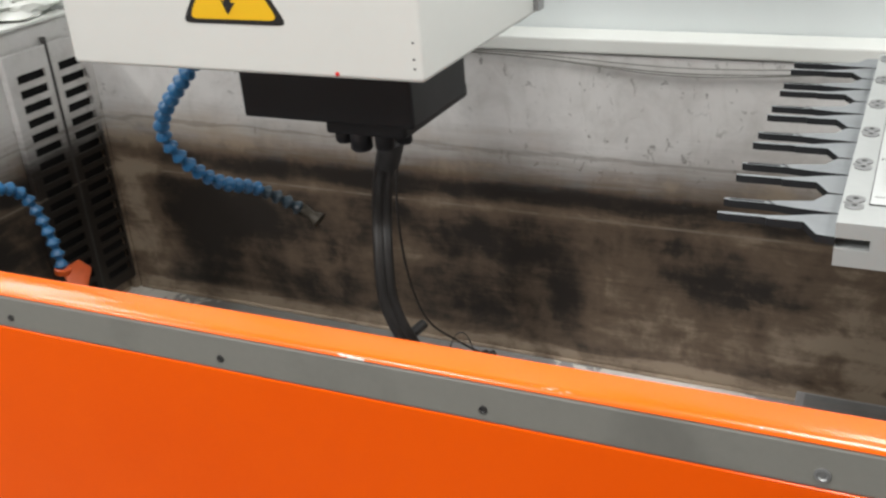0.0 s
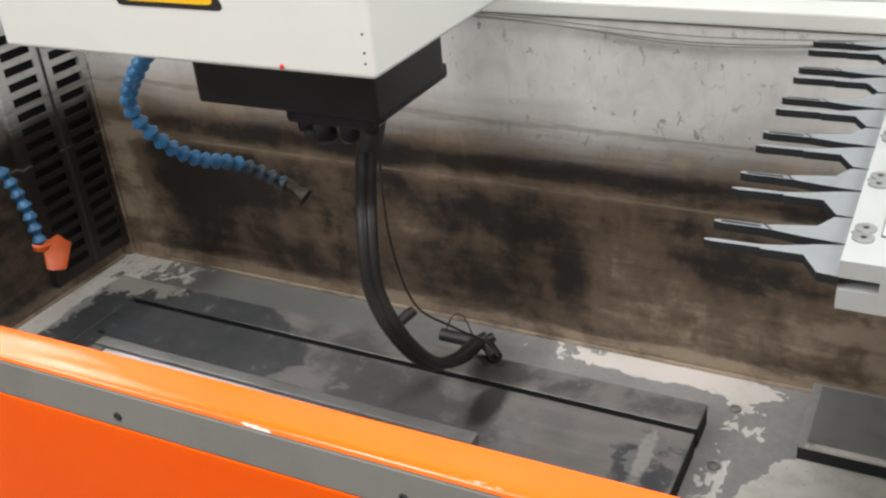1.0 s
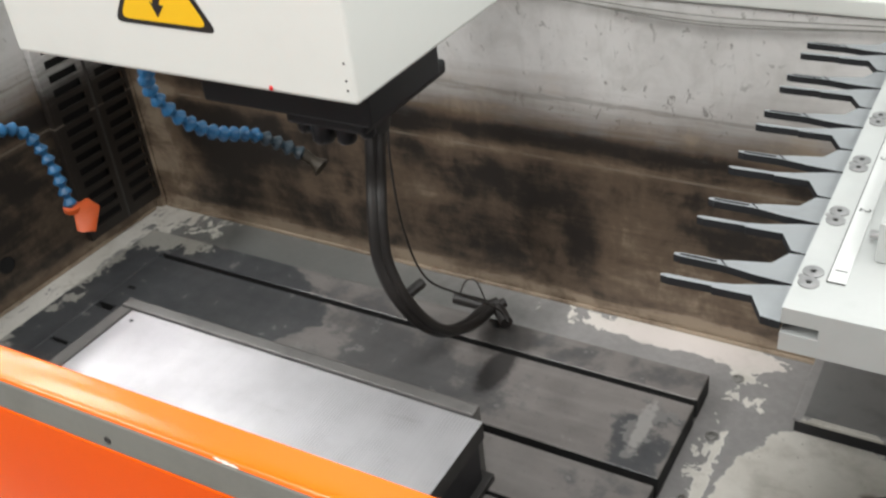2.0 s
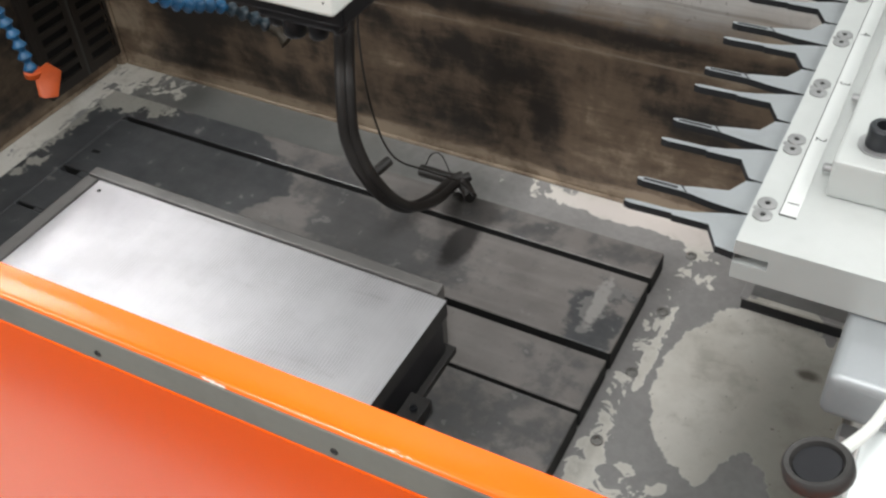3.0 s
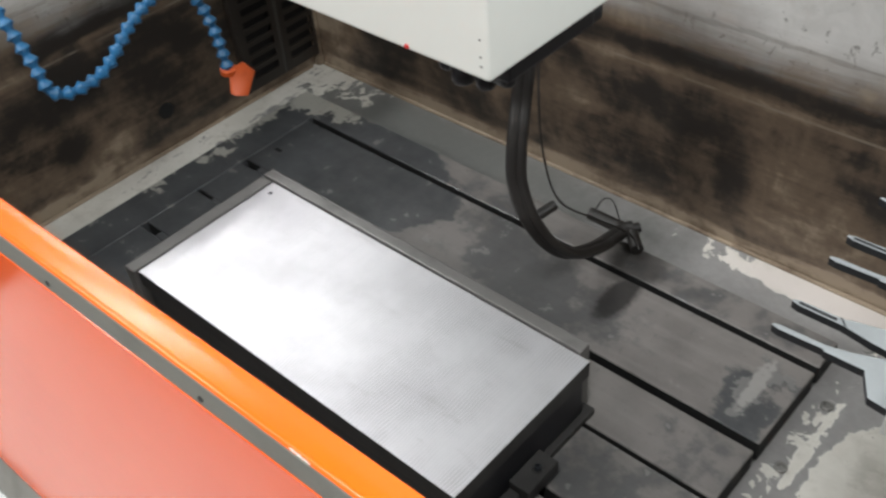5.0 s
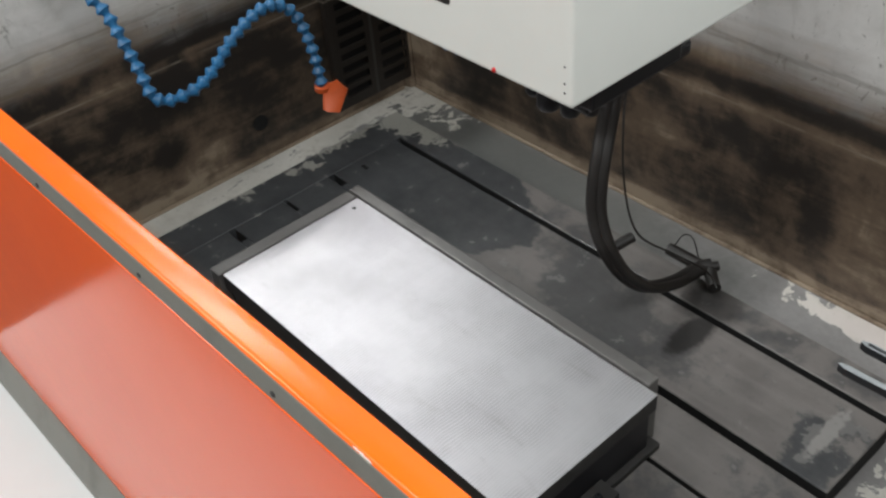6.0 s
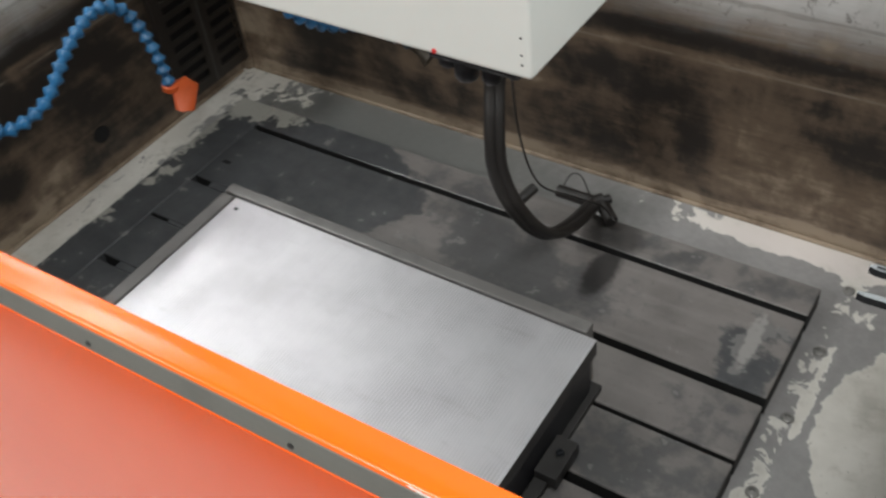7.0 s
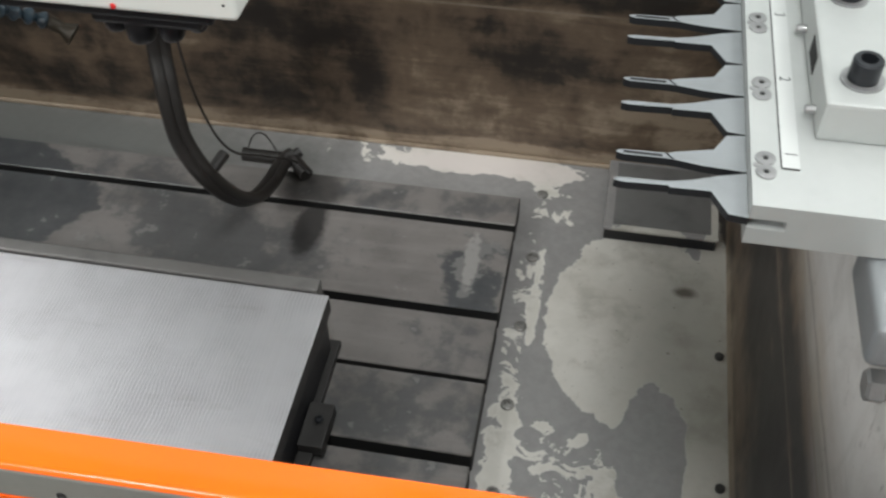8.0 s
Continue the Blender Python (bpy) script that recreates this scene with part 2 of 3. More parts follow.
def ground_steel_material():
    g = Nodes("ground_chuck_steel", 0.4, 1.0)
    m = g.noise(5, 5, 0.6)
    x, y, z = g.xyz()
    wave = g.math("SINE", g.math("MULTIPLY", g.math("ADD", x, g.spread(g.noise(14, 4), 0.013)), 2 * math.pi / 0.0042))
    wave = g.math("MULTIPLY", g.math("ADD", g.math("MULTIPLY", wave, 0.5), 0.5), g.step(g.noise(9, 4), 0.35, 0.65))
    lines = g.noise(1.0, 3, 0.6, g.stretch(500, 5, 5))
    smear = g.noise(1.0, 4, 0.6, g.stretch(14, 50, 10))
    c = g.mix(g.step(m, 0.4, 0.75), (0.73, 0.71, 0.735), (0.615, 0.595, 0.625))
    c = g.mix(g.math("MULTIPLY", wave, 0.40), c, (0.27, 0.265, 0.275))
    c = g.mix(g.math("MULTIPLY", lines, 0.22), c, (0.40, 0.40, 0.41))
    c = g.mix(g.math("MULTIPLY", g.step(smear, 0.6, 0.75), 0.2), c, (0.33, 0.32, 0.31))
    g.color(c)
    g.rough(g.math("ADD", 0.28, g.math("ADD", g.math("MULTIPLY", m, 0.2), g.math("MULTIPLY", smear, 0.12))))
    g.bump(g.math("ADD", g.math("MULTIPLY", wave, 0.7), g.math("ADD", lines, g.math("MULTIPLY", smear, 0.8))), 0.30, 0.0008)
    return g.m


def door_paint_material(name, ior, gloss, light, deep):
    g = Nodes(name, 0.22, 0.0)
    m, f = g.noise(4, 4), g.noise(55, 3)
    x, y, z = g.xyz()
    v = g.math("SUBTRACT", y, g.math("MULTIPLY", x, SKEW))
    edge = g.math("MAXIMUM", g.math("MULTIPLY", g.step(v, -0.5045, -0.5015, 1, 0), g.step(z, 0.5632, 0.5642)), 0.0)
    chips = g.math("MULTIPLY", edge, g.step(g.noise(1.0, 4, 0.7, g.stretch(20, 90, 90)), 0.62, 0.65))
    c = g.mix(g.step(m, 0.3, 0.7), light, deep)
    c = g.mix(chips, c, (0.72, 0.66, 0.60))
    g.color(c)
    g.b.inputs["IOR"].default_value = ior
    g.rough(g.math("ADD", gloss, g.math("MULTIPLY", f, 0.1)))
    g.bump(f, 0.06, 0.001)
    return g.m


# wide patches left of x -0.4 mix oil with the head's painted shadow
M_WALL = tank_wall_material("oil_stained_white_wall", 0.24, ((-0.09, 0.115, 0.045, 0.075, 0.36), (-0.06, 0.07, 0.03, 0.05, 0.3), (0.19, 0.135, 0.09, 0.045, 0.26), (-0.72, 0.17, 0.16, 0.05, 0.30), (-0.21, 0.165, 0.05, 0.035, 0.18), (-0.50, 0.12, 0.32, 0.12, 0.16), (-0.82, 0.08, 0.12, 0.10, 0.2), (-0.45, 0.03, 0.3, 0.03, 0.2), (-0.55, 0.27, 0.4, 0.025, 0.25),
                                                               (0.02, 0.262, 0.30, 0.016, 0.22), (0.26, 0.045, 0.20, 0.05, -0.35), (-0.96, 0.15, 0.05, 0.25, -0.35), (0.42, 0.10, 0.06, 0.12, -0.2), (-0.12, 0.06, 0.30, 0.03, 0.15)), 0)
M_SIDE = tank_wall_material("oil_blackened_white_wall", 0.36, ((-0.115, 0.055, 0.03, 0.03, 0.7), (0.12, 0.16, 0.18, 0.13, 0.3), (-0.2, 0.03, 0.2, 0.04, -0.35)), 1)
M_EAST = tank_wall_material("oil_browned_white_wall", 0.10, ((0.0, 0.19, 1.5, 0.10, 0.75), (0.0, 0.0, 1.5, 0.06, 0.12)), 1)
M_GRILLE = tank_wall_material("oil_blackened_grille", 1.35, ((0.36, 0.10, 0.2, 0.25, 0.3),), 1)
M_FLOOR, M_TABLE, M_CHUCK = tank_floor_material(), table_material(), ground_steel_material()
M_ORANGE = door_paint_material("glossy_orange_paint", 1.31, 0.12, (0.95, 0.112, 0.001), (0.91, 0.100, 0.001))
# the panel's paint made yellower: strong light on the rim put into the colour
M_RIM = door_paint_material("worn_lit_orange_rim_paint", 1.52, 0.16, (0.93, 0.150, 0.006), (0.89, 0.130, 0.005))
M_WHITE = paint("cream_white_machine_paint", (0.745, 0.757, 0.722), 0.4, 0.10, 6)
M_COOL = paint("cool_white_sheet", (0.66, 0.70, 0.70), 0.35, 0.08, 3)
# also colours the chuck body and pad step, where it paints shade
M_BLACK = paint("black_plastic_and_shade", (0.0065, 0.0065, 0.009), 0.42, 0.3, 20)
M_RUBBER = paint("black_cable_rubber", (0.017, 0.015, 0.014), 0.45, 0.35, 30, dirty=(0.034, 0.029, 0.025))
M_BLUE = paint("blue_hose_plastic", (0.024, 0.150, 0.330), 0.34, 0.5, 30, dirty=(0.02, 0.06, 0.12))
M_OILY = paint("oil_darkened_hose_plastic", (0.035, 0.062, 0.085), 0.34, 0.6, 40, dirty=(0.03, 0.03, 0.03))
M_NOZZLE = paint("orange_nozzle_plastic", (0.58, 0.092, 0.016), 0.4, 0.35, 40)
M_BRASS = paint("oily_brass", (0.042, 0.033, 0.022), 0.45, 0.6, 60, metal=0.3)
M_SEAL = paint("grey_rubber_seal", (0.205, 0.20, 0.178), 0.55, 0.5, 14, 0.08)
M_SLAT = paint("dark_gap_strip", (0.055, 0.052, 0.048), 0.4, 0.5, 10)
# near-black that puts the shade inside holes, sockets and slots into the colour
M_HOLE = paint("recess_shade", (0.008, 0.008, 0.008), 0.8)
M_ALU = paint("milled_aluminium", (0.47, 0.485, 0.475), 0.42, 0.2, 9, 0.03, 0.3)
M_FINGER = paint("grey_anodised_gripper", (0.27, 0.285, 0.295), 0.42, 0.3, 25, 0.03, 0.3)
# finger sides: their shade put into a near-black copy of the grey
M_EDGE = paint("shaded_gripper_flank", (0.010, 0.011, 0.013), 0.55)
M_SCREW = paint("zinc_screw", (0.34, 0.34, 0.34), 0.38, 0.3, 80, 0.03, 0.7)
M_BOLT = paint("blackened_steel_bolt", (0.02, 0.022, 0.026), 0.36, 0.3, 60, metal=0.3)
M_STEEL = paint("dull_dark_steel", (0.042, 0.040, 0.039), 0.5, 0.6, 20, 0.05, 0.3)
M_BAR = paint("dull_grey_steel_bar", (0.17, 0.163, 0.157), 0.40, 0.5, 18, 0.05, 0.4)
M_PAD = paint("worn_dark_plate", (0.165, 0.165, 0.162), 0.42, 0.6, 22)
M_HEAD = paint("worn_grey_screw_head", (0.25, 0.243, 0.23), 0.36, 0.6, 60, 0.05, 0.3)
M_YELLOW = paint("yellow_sticker", (0.85, 0.50, 0.01), 0.4, 0.08)
M_INK = paint("black_print", (0.012, 0.012, 0.012), 0.45)
M_RED = paint("red_dot_paint", (0.6, 0.02, 0.02), 0.4)
M_LABEL = paint("white_label_strip", (0.53, 0.545, 0.535), 0.4, 0.1)
M_ROOM = paint("workshop_wall_paint", (0.70, 0.71, 0.70), 0.7, 0.1, 2)
M_GROUND = paint("grey_workshop_floor", (0.08, 0.08, 0.077), 0.5, 0.3, 3)
M_TUBE = Nodes("lit_tube", 0.5)
M_TUBE.b.inputs["Emission Color"].default_value, M_TUBE.b.inputs["Emission Strength"].default_value = (1, 0.98, 0.95, 1), 6.0
M_TUBE = M_TUBE.m


# ---- mesh helpers ----
BASE = {}


def thing(name, at, label, category, group="", kind=""):
    ob = new(name)
    ob.location = at
    ob.empty_display_size = 0.02
    BASE[ob] = Vector(at)
    return tagged(ob, label, category, group, kind)


def mesh_of(name, bm, material, smooth=False):
    me = bpy.data.meshes.new(name)
    bmesh.ops.recalc_face_normals(bm, faces=bm.faces)
    bm.to_mesh(me)
    bm.free()
    for m in material if isinstance(material, tuple) else (material,):
        me.materials.append(m)
    if smooth:
        me.polygons.foreach_set("use_smooth", [True] * len(me.polygons))
        me.set_sharp_from_angle(angle=radians(38))
    return me


def part(name, bm, material, parent, label="", smooth=False):
    """One mesh, given in world metres, under a thing or a part."""
    base = BASE[parent]
    bmesh.ops.translate(bm, verts=bm.verts, vec=-base)
    ob = new(name, mesh_of(name, bm, material, smooth))
    ob.parent = parent
    BASE[ob] = base
    return tagged(ob, label)


def solid(name, bm, material, label, category="", kind="", group="", smooth=False):
    """A one-mesh thing or piece of the setting in world metres."""
    ob = new(name, mesh_of(name, bm, material, smooth))
    BASE[ob] = Vector((0, 0, 0))
    return tagged(ob, label, category, group, kind)


def bevelled(bm, width, segments=2):
    if width:
        bmesh.ops.bevel(bm, geom=list(bm.edges), offset=width, segments=segments, profile=0.6, affect="EDGES")
    return bm


def box(x0, x1, y0, y1, z0, z1, bevel=0.0, segments=2):
    bm = bmesh.new()
    bmesh.ops.create_cube(bm, size=1, matrix=Matrix.Translation(((x0 + x1) / 2, (y0 + y1) / 2, (z0 + z1) / 2)) @ Matrix.Diagonal((x1 - x0, y1 - y0, z1 - z0, 1)))
    return bevelled(bm, bevel, segments)


def prism(outline, lo, hi, axis=2, bevel=0.0):
    """An outline in the two other axes, drawn out along axis."""
    bm = bmesh.new()
    def at(p, h):
        q = list(p)
        q.insert(axis, h)
        return q
    a = [bm.verts.new(at(p, lo)) for p in outline]
    b = [bm.verts.new(at(p, hi)) for p in outline]
    bm.faces.new(a), bm.faces.new(b)
    for i in range(len(a)):
        j = (i + 1) % len(a)
        bm.faces.new((a[i], a[j], b[j], b[i]))
    bmesh.ops.recalc_face_normals(bm, faces=bm.faces)
    return bevelled(bm, bevel, 1)


def lathe(profile, at=(0, 0, 0), way=(0, 0, 1), n=16):
    """Rings of (radius, height) round an axis through at along way."""
    bm = bmesh.new()
    turn = Vector(way).to_track_quat("Z", "Y").to_matrix()
    rings = []
    for r, h in profile:
        if r < 1e-6:
            rings.append([bm.verts.new(Vector(at) + turn @ Vector((0, 0, h)))])
        else:
            rings.append([bm.verts.new(Vector(at) + turn @ Vector((r * math.cos(2 * math.pi * k / n), r * math.sin(2 * math.pi * k / n), h))) for k in range(n)])
    for a, b in zip(rings, rings[1:]):
        for k in range(n):
            j = (k + 1) % n
            if len(a) == 1 and len(b) == 1:
                continue
            if len(a) == 1:
                bm.faces.new((a[0], b[j], b[k]))
            elif len(b) == 1:
                bm.faces.new((a[k], a[j], b[0]))
            else:
                bm.faces.new((a[k], a[j], b[j], b[k]))
    return bm


def spline(points, step):
    """Points at even steps along a smooth curve through the given ones."""
    p = [Vector(q) for q in points]
    p = [2 * p[0] - p[1]] + p + [2 * p[-1] - p[-2]]
    fine = []
    for i in range(1, len(p) - 2):
        for k in range(24):
            u = k / 24
            fine.append(0.5 * (2 * p[i] + (p[i + 1] - p[i - 1]) * u + (2 * p[i - 1] - 5 * p[i] + 4 * p[i + 1] - p[i + 2]) * u * u + (3 * p[i] - p[i - 1] - 3 * p[i + 1] + p[i + 2]) * u ** 3))
    fine.append(p[-2])
    out, left = [fine[0]], step
    for a, b in zip(fine, fine[1:]):
        d = (b - a).length
        while d >= left and d > 0:
            a = a + (b - a) * (left / d)
            d = (b - a).length
            out.append(a.copy())
            left = step
        left -= d
    return out


def tube(points, radius, step=0.008, n=10):
    pts = spline(points, step)
    bm = bmesh.new()
    rings, side = [], Vector((0, 1, 0))
    for i, q in enumerate(pts):
        way = (pts[min(i + 1, len(pts) - 1)] - pts[max(i - 1, 0)]).normalized()
        side = (side - way * side.dot(way)).normalized()
        other = way.cross(side)
        rings.append([bm.verts.new(q + radius * (side * math.cos(2 * math.pi * k / n) + other * math.sin(2 * math.pi * k / n))) for k in range(n)])
    for a, b in zip(rings, rings[1:]):
        for k in range(n):
            bm.faces.new((a[k], a[(k + 1) % n], b[(k + 1) % n], b[k]))
    bm.faces.new(rings[0]), bm.faces.new(rings[-1])
    return bm


def cut_panel(u0, u1, v0, v1, holes, lo, hi, axis):
    """A panel in the two axes other than axis, from lo to hi along it, with rectangular openings (u0, u1, v0, v1) right through."""
    us = sorted({u0, u1, *[h[0] for h in holes], *[h[1] for h in holes]})
    vs = sorted({v0, v1, *[h[2] for h in holes], *[h[3] for h in holes]})
    bm, seen = bmesh.new(), {}
    def vert(u, v, h):
        key = (round(u, 6), round(v, 6), h)
        if key not in seen:
            q = [u, v]
            q.insert(axis, h)
            seen[key] = bm.verts.new(q)
        return seen[key]
    def full(i, j):
        if not (0 <= i < len(us) - 1 and 0 <= j < len(vs) - 1):
            return False
        u, v = (us[i] + us[i + 1]) / 2, (vs[j] + vs[j + 1]) / 2
        return not any(a < u < b and c < v < d for a, b, c, d in holes)
    for i in range(len(us) - 1):
        for j in range(len(vs) - 1):
            if not full(i, j):
                continue
            a, b, c, d = us[i], us[i + 1], vs[j], vs[j + 1]
            for h in (lo, hi):
                bm.faces.new([vert(a, c, h), vert(b, c, h), vert(b, d, h), vert(a, d, h)])
            for (p, q), (e, f) in ((((a, c), (b, c)), (i, j - 1)), (((b, c), (b, d)), (i + 1, j)), (((b, d), (a, d)), (i, j + 1)), (((a, d), (a, c)), (i - 1, j))):
                if not full(e, f):
                    bm.faces.new([vert(*p, lo), vert(*q, lo), vert(*q, hi), vert(*p, hi)])
    return bm


# ---- the tank ----
FLOOR, LEFT, RIGHT, BACK, FRONT = -0.04, -1.02, 0.493, 0.455, -0.47
solid("floor", box(LEFT - 0.03, RIGHT + 0.03, FRONT - 0.02, BACK + 0.03, FLOOR - 0.03, FLOOR), M_FLOOR, "worn grey painted steel tank floor with wet patches", kind="structure")
solid("wall_north", box(LEFT - 0.03, RIGHT + 0.34, BACK, BACK + 0.03, FLOOR, 0.498), M_WALL, "white steel tank wall stained brown by oil", kind="structure")
solid("wall_west", box(LEFT - 0.03, LEFT, FRONT, BACK, FLOOR, 0.535), M_SIDE, "white steel tank side wall blackened by oil", kind="structure")
solid("wall_east", box(RIGHT, RIGHT + 0.03, FRONT, BACK, FLOOR, 0.50), M_EAST, "white steel tank side wall with a brown tide mark", kind="structure")
# coved joints of the tank
for nm, bm in (("trim", tube([(LEFT + 0.02, BACK - 0.003, FLOOR + 0.002), (RIGHT - 0.005, BACK - 0.003, FLOOR + 0.001)], 0.004, 0.05, 8)),
               ("trim", tube([(LEFT + 0.003, FRONT, FLOOR + 0.002), (LEFT + 0.003, BACK - 0.01, FLOOR + 0.001)], 0.004, 0.05, 8)),
               ("trim", tube([(RIGHT - 0.002, FRONT, FLOOR + 0.001), (RIGHT - 0.002, BACK - 0.01, FLOOR + 0.001)], 0.004, 0.05, 8)),
               ("trim", tube([(LEFT + 0.004, BACK - 0.004, FLOOR), (LEFT + 0.004, BACK - 0.004, 0.49)], 0.012, 0.05, 8))):
    solid(nm, bm, M_WALL, "sealed weld seam along the tank joint", kind="structure", smooth=True)
# rear ledge and cover above the tank
solid("trim", box(LEFT - 0.03, 1.1, BACK - 0.004, BACK + 0.06, 0.500, 0.522, 0.003), M_WHITE, "white folded ledge over the tank wall", kind="structure")
solid("wall_cover", box(LEFT - 0.1, 1.3, BACK + 0.062, BACK + 0.10, 0.40, 1.7), M_COOL, "pale blue-grey machine rear cover", kind="structure")
solid("trim", box(LEFT - 0.30, LEFT + 0.006, FRONT, BACK - 0.01, 0.537, 0.543, 0.001), M_WHITE, "white folded top edge of the tank side", kind="structure")

# ---- the workshop round it ----
GROUND = -0.72
solid("ground", box(-5, 5, -5, 5, GROUND - 0.1, GROUND), M_GROUND, "grey smooth workshop floor", kind="structure")
solid("ceiling", box(-5, 5, -5, 5, CEILING, CEILING + 0.1), M_ROOM, "white workshop ceiling", kind="structure")
for nm, b in (("wall_far_north", (-5, 5, 4.9, 5)), ("wall_far_south", (-5, 5, -5, -4.9)), ("wall_far_west", (-5, -4.9, -4.9, 4.9)), ("wall_far_east", (4.9, 5, -4.9, 4.9))):
    solid(nm, box(*b, GROUND, CEILING), M_ROOM, "plain light grey workshop wall", kind="structure")
# bodies for the unseen and added lights
for fx, fy, _ in FITTINGS:
    t = thing("unseen_ceiling_light", (fx, fy, CEILING), "unseen white twin-tube fluorescent ceiling light", "ceiling light", "ceiling lights")
    part("housing", box(fx - 0.16, fx + 0.16, fy - 0.62, fy + 0.62, CEILING - 0.06, CEILING - 0.001, 0.01), M_WHITE, t)
    for s in (-0.07, 0.07):
        part("tube", tube([(fx + s, fy - 0.58, CEILING - 0.075), (fx + s, fy + 0.58, CEILING - 0.075)], 0.012, 0.2, 8), M_TUBE, t, "lit fluorescent tube", True)
# the machine's base under the tank
machine = thing("eroding_machine", (-0.3, 0, GROUND), "cream white spark eroding machine with a box-shaped head", "machine")
part("base_cabinet", box(LEFT - 0.02, RIGHT + 0.3, -0.50, BACK + 0.02, GROUND, FLOOR - 0.032, 0.01), M_COOL, machine)

# ---- door ----
door = thing("tank_door", (-0.2, -0.509, -0.15), "orange painted steel tank door with a grey seal strip", "door")
X0, X1 = -1.12, 0.78


def along_door(outline):
    """An outline in y and z drawn out along the door, which stands a little askew."""
    bm = prism(outline, X0, X1, 0)
    for v in bm.verts:
        v.co.y += SKEW * v.co.x
    return bm


part("rim", along_door([(-0.4812, 0.541), (-0.4812, 0.5678), (-0.4818, 0.5690), (-0.4832, 0.5696), (-0.5005, 0.5678), (-0.5030, 0.5672), (-0.5046, 0.5660), (-0.5053, 0.5643), (-0.5040, 0.5636), (-0.4985, 0.5636), (-0.4985, 0.541)]), M_RIM, door, "chipped glossy orange folded rim", True)
seal = part("seal_strip", along_door([(-0.4988, 0.5634), (-0.5049, 0.5634), (-0.5056, 0.5622), (-0.5068, 0.5400), (-0.5064, 0.5386), (-0.4988, 0.5386)]), M_SEAL, door, "dull grey seal strip with small holes")
part("inner_panel", along_door([(-0.4960, 0.5405), (-0.4825, 0.5405), (-0.4825, -0.14), (-0.4960, -0.14)]), M_SIDE, door, "oil-stained inner sheet")
part("panel", along_door([(-0.4985, 0.5380), (-0.4985, -0.100), (-0.5120, -0.100), (-0.5071, 0.5375), (-0.5062, 0.5380)]), M_ORANGE, door, "glossy orange front panel")
part("bottom_strip", along_door([(-0.4985, -0.1005), (-0.5126, -0.1005), (-0.5300, -0.1550), (-0.5340, -0.1690), (-0.4985, -0.1690)]), M_SEAL, door, "grey lower seal strip")
part("base_ledge", box(-1.10, 0.82, -0.82, -0.500, -0.215, -0.1705, 0.006), M_COOL, machine, "white folded ledge of the machine base")
for k in range(-5, 5):
    cx = 0.0340 + 0.1855 * k
    r = 0.0042 if k == 2 else 0.0026
    part("rivet", lathe([(r, -0.0004), (r, 0.0007), (r * 0.7, 0.0009), (r * 0.55, 0.0002), (0, 0.0001)], (cx, -0.5066 + SKEW * cx, 0.5468), (0, -1, 0.05), 12), M_SCREW if k == 2 else M_STEEL, seal, "", True)

# ---- table ----
table = thing("work_table", (-0.3, 0, FLOOR), "dark oily cast-iron work table with slots", "work table")
TX0, TX1, TY0, TY1 = -0.905, 0.1915, -0.42, 0.321
SLOTS = [(0.257, 0.0058), (0.0940, 0.0068), (-0.0105, 0.0034), (-0.1255, 0.0068), (-0.25, 0.0058)]
ys = [TY0]
for sy, half in reversed(SLOTS):
    ys += [sy - half, sy + half]
ys.append(TY1)
for k in range(0, len(ys), 2):
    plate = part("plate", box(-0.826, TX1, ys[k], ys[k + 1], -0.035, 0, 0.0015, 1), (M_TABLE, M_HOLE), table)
    # side faces near-black: the slots' shade is put into their colour
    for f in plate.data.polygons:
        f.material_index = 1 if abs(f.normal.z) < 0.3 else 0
part("plate", box(TX0, -0.8265, TY0, TY1, -0.035, -0.0005, 0.0015, 1), M_TABLE, table)
# bed under the slots in the same painted shade
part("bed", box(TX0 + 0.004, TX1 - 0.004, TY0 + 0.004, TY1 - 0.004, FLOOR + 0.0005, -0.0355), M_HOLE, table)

for sy, half in SLOTS[1:4]:
    part("slot_filler", box(-0.784, -0.55, sy - half + 0.0003, sy + half - 0.0003, -0.0350, -0.0006), M_TABLE, table)
part("locating_hole", box(-0.806, -0.790, 0.150, 0.157, 0.0001, 0.0006), M_HOLE, table)

# ---- magnetic chuck ----
TOP = 0.112
chuck = thing("magnetic_chuck", (-0.3, -0.125, 0), "ground bright steel magnetic chuck clamped on the table", "magnetic chuck")
face = part("top_plate", box(-0.604, -0.001, -0.255, 0.001, TOP - 0.028, TOP, 0.0012), (M_CHUCK, M_STEEL), chuck, "ground bright steel face with fine lines")
# sides get dark steel: their lack of light is put into the colour
for f in face.data.polygons:
    f.material_index = 0 if f.normal.z > 0.2 else 1
# body black because the shaded flank is painted in
part("body", box(-0.598, -0.007, -0.250, -0.004, 0.0125, TOP - 0.0285, 0.002), M_BLACK, chuck, "dark body with side shade in its colour")
part("foot", box(-0.612, 0.002, -0.255, 0.012, 0.0005, 0.0120, 0.002), M_STEEL, chuck)
part("back_rail", box(-0.628, -0.016, 0.0022, 0.0225, 0.0005, TOP + 0.004, 0.003), M_BAR, chuck, "grey steel stop rail")
part("side_rail", box(-0.628, -0.6045, -0.262, 0.0, 0.0005, TOP + 0.003, 0.003), M_BAR, chuck, "grey steel stop rail")
for hx, hy, hr in ((-0.586, -0.02, 0.0035),):
    part("screw_hole", lathe([(hr, 0.0002), (0, 0.0004)], (hx, hy, TOP), (0, 0, 1), 10), M_HOLE, chuck)
clamp = thing("table_clamp", (0.01, -0.13, 0), "small dark steel clamp with a bolt on the chuck foot", "clamp")
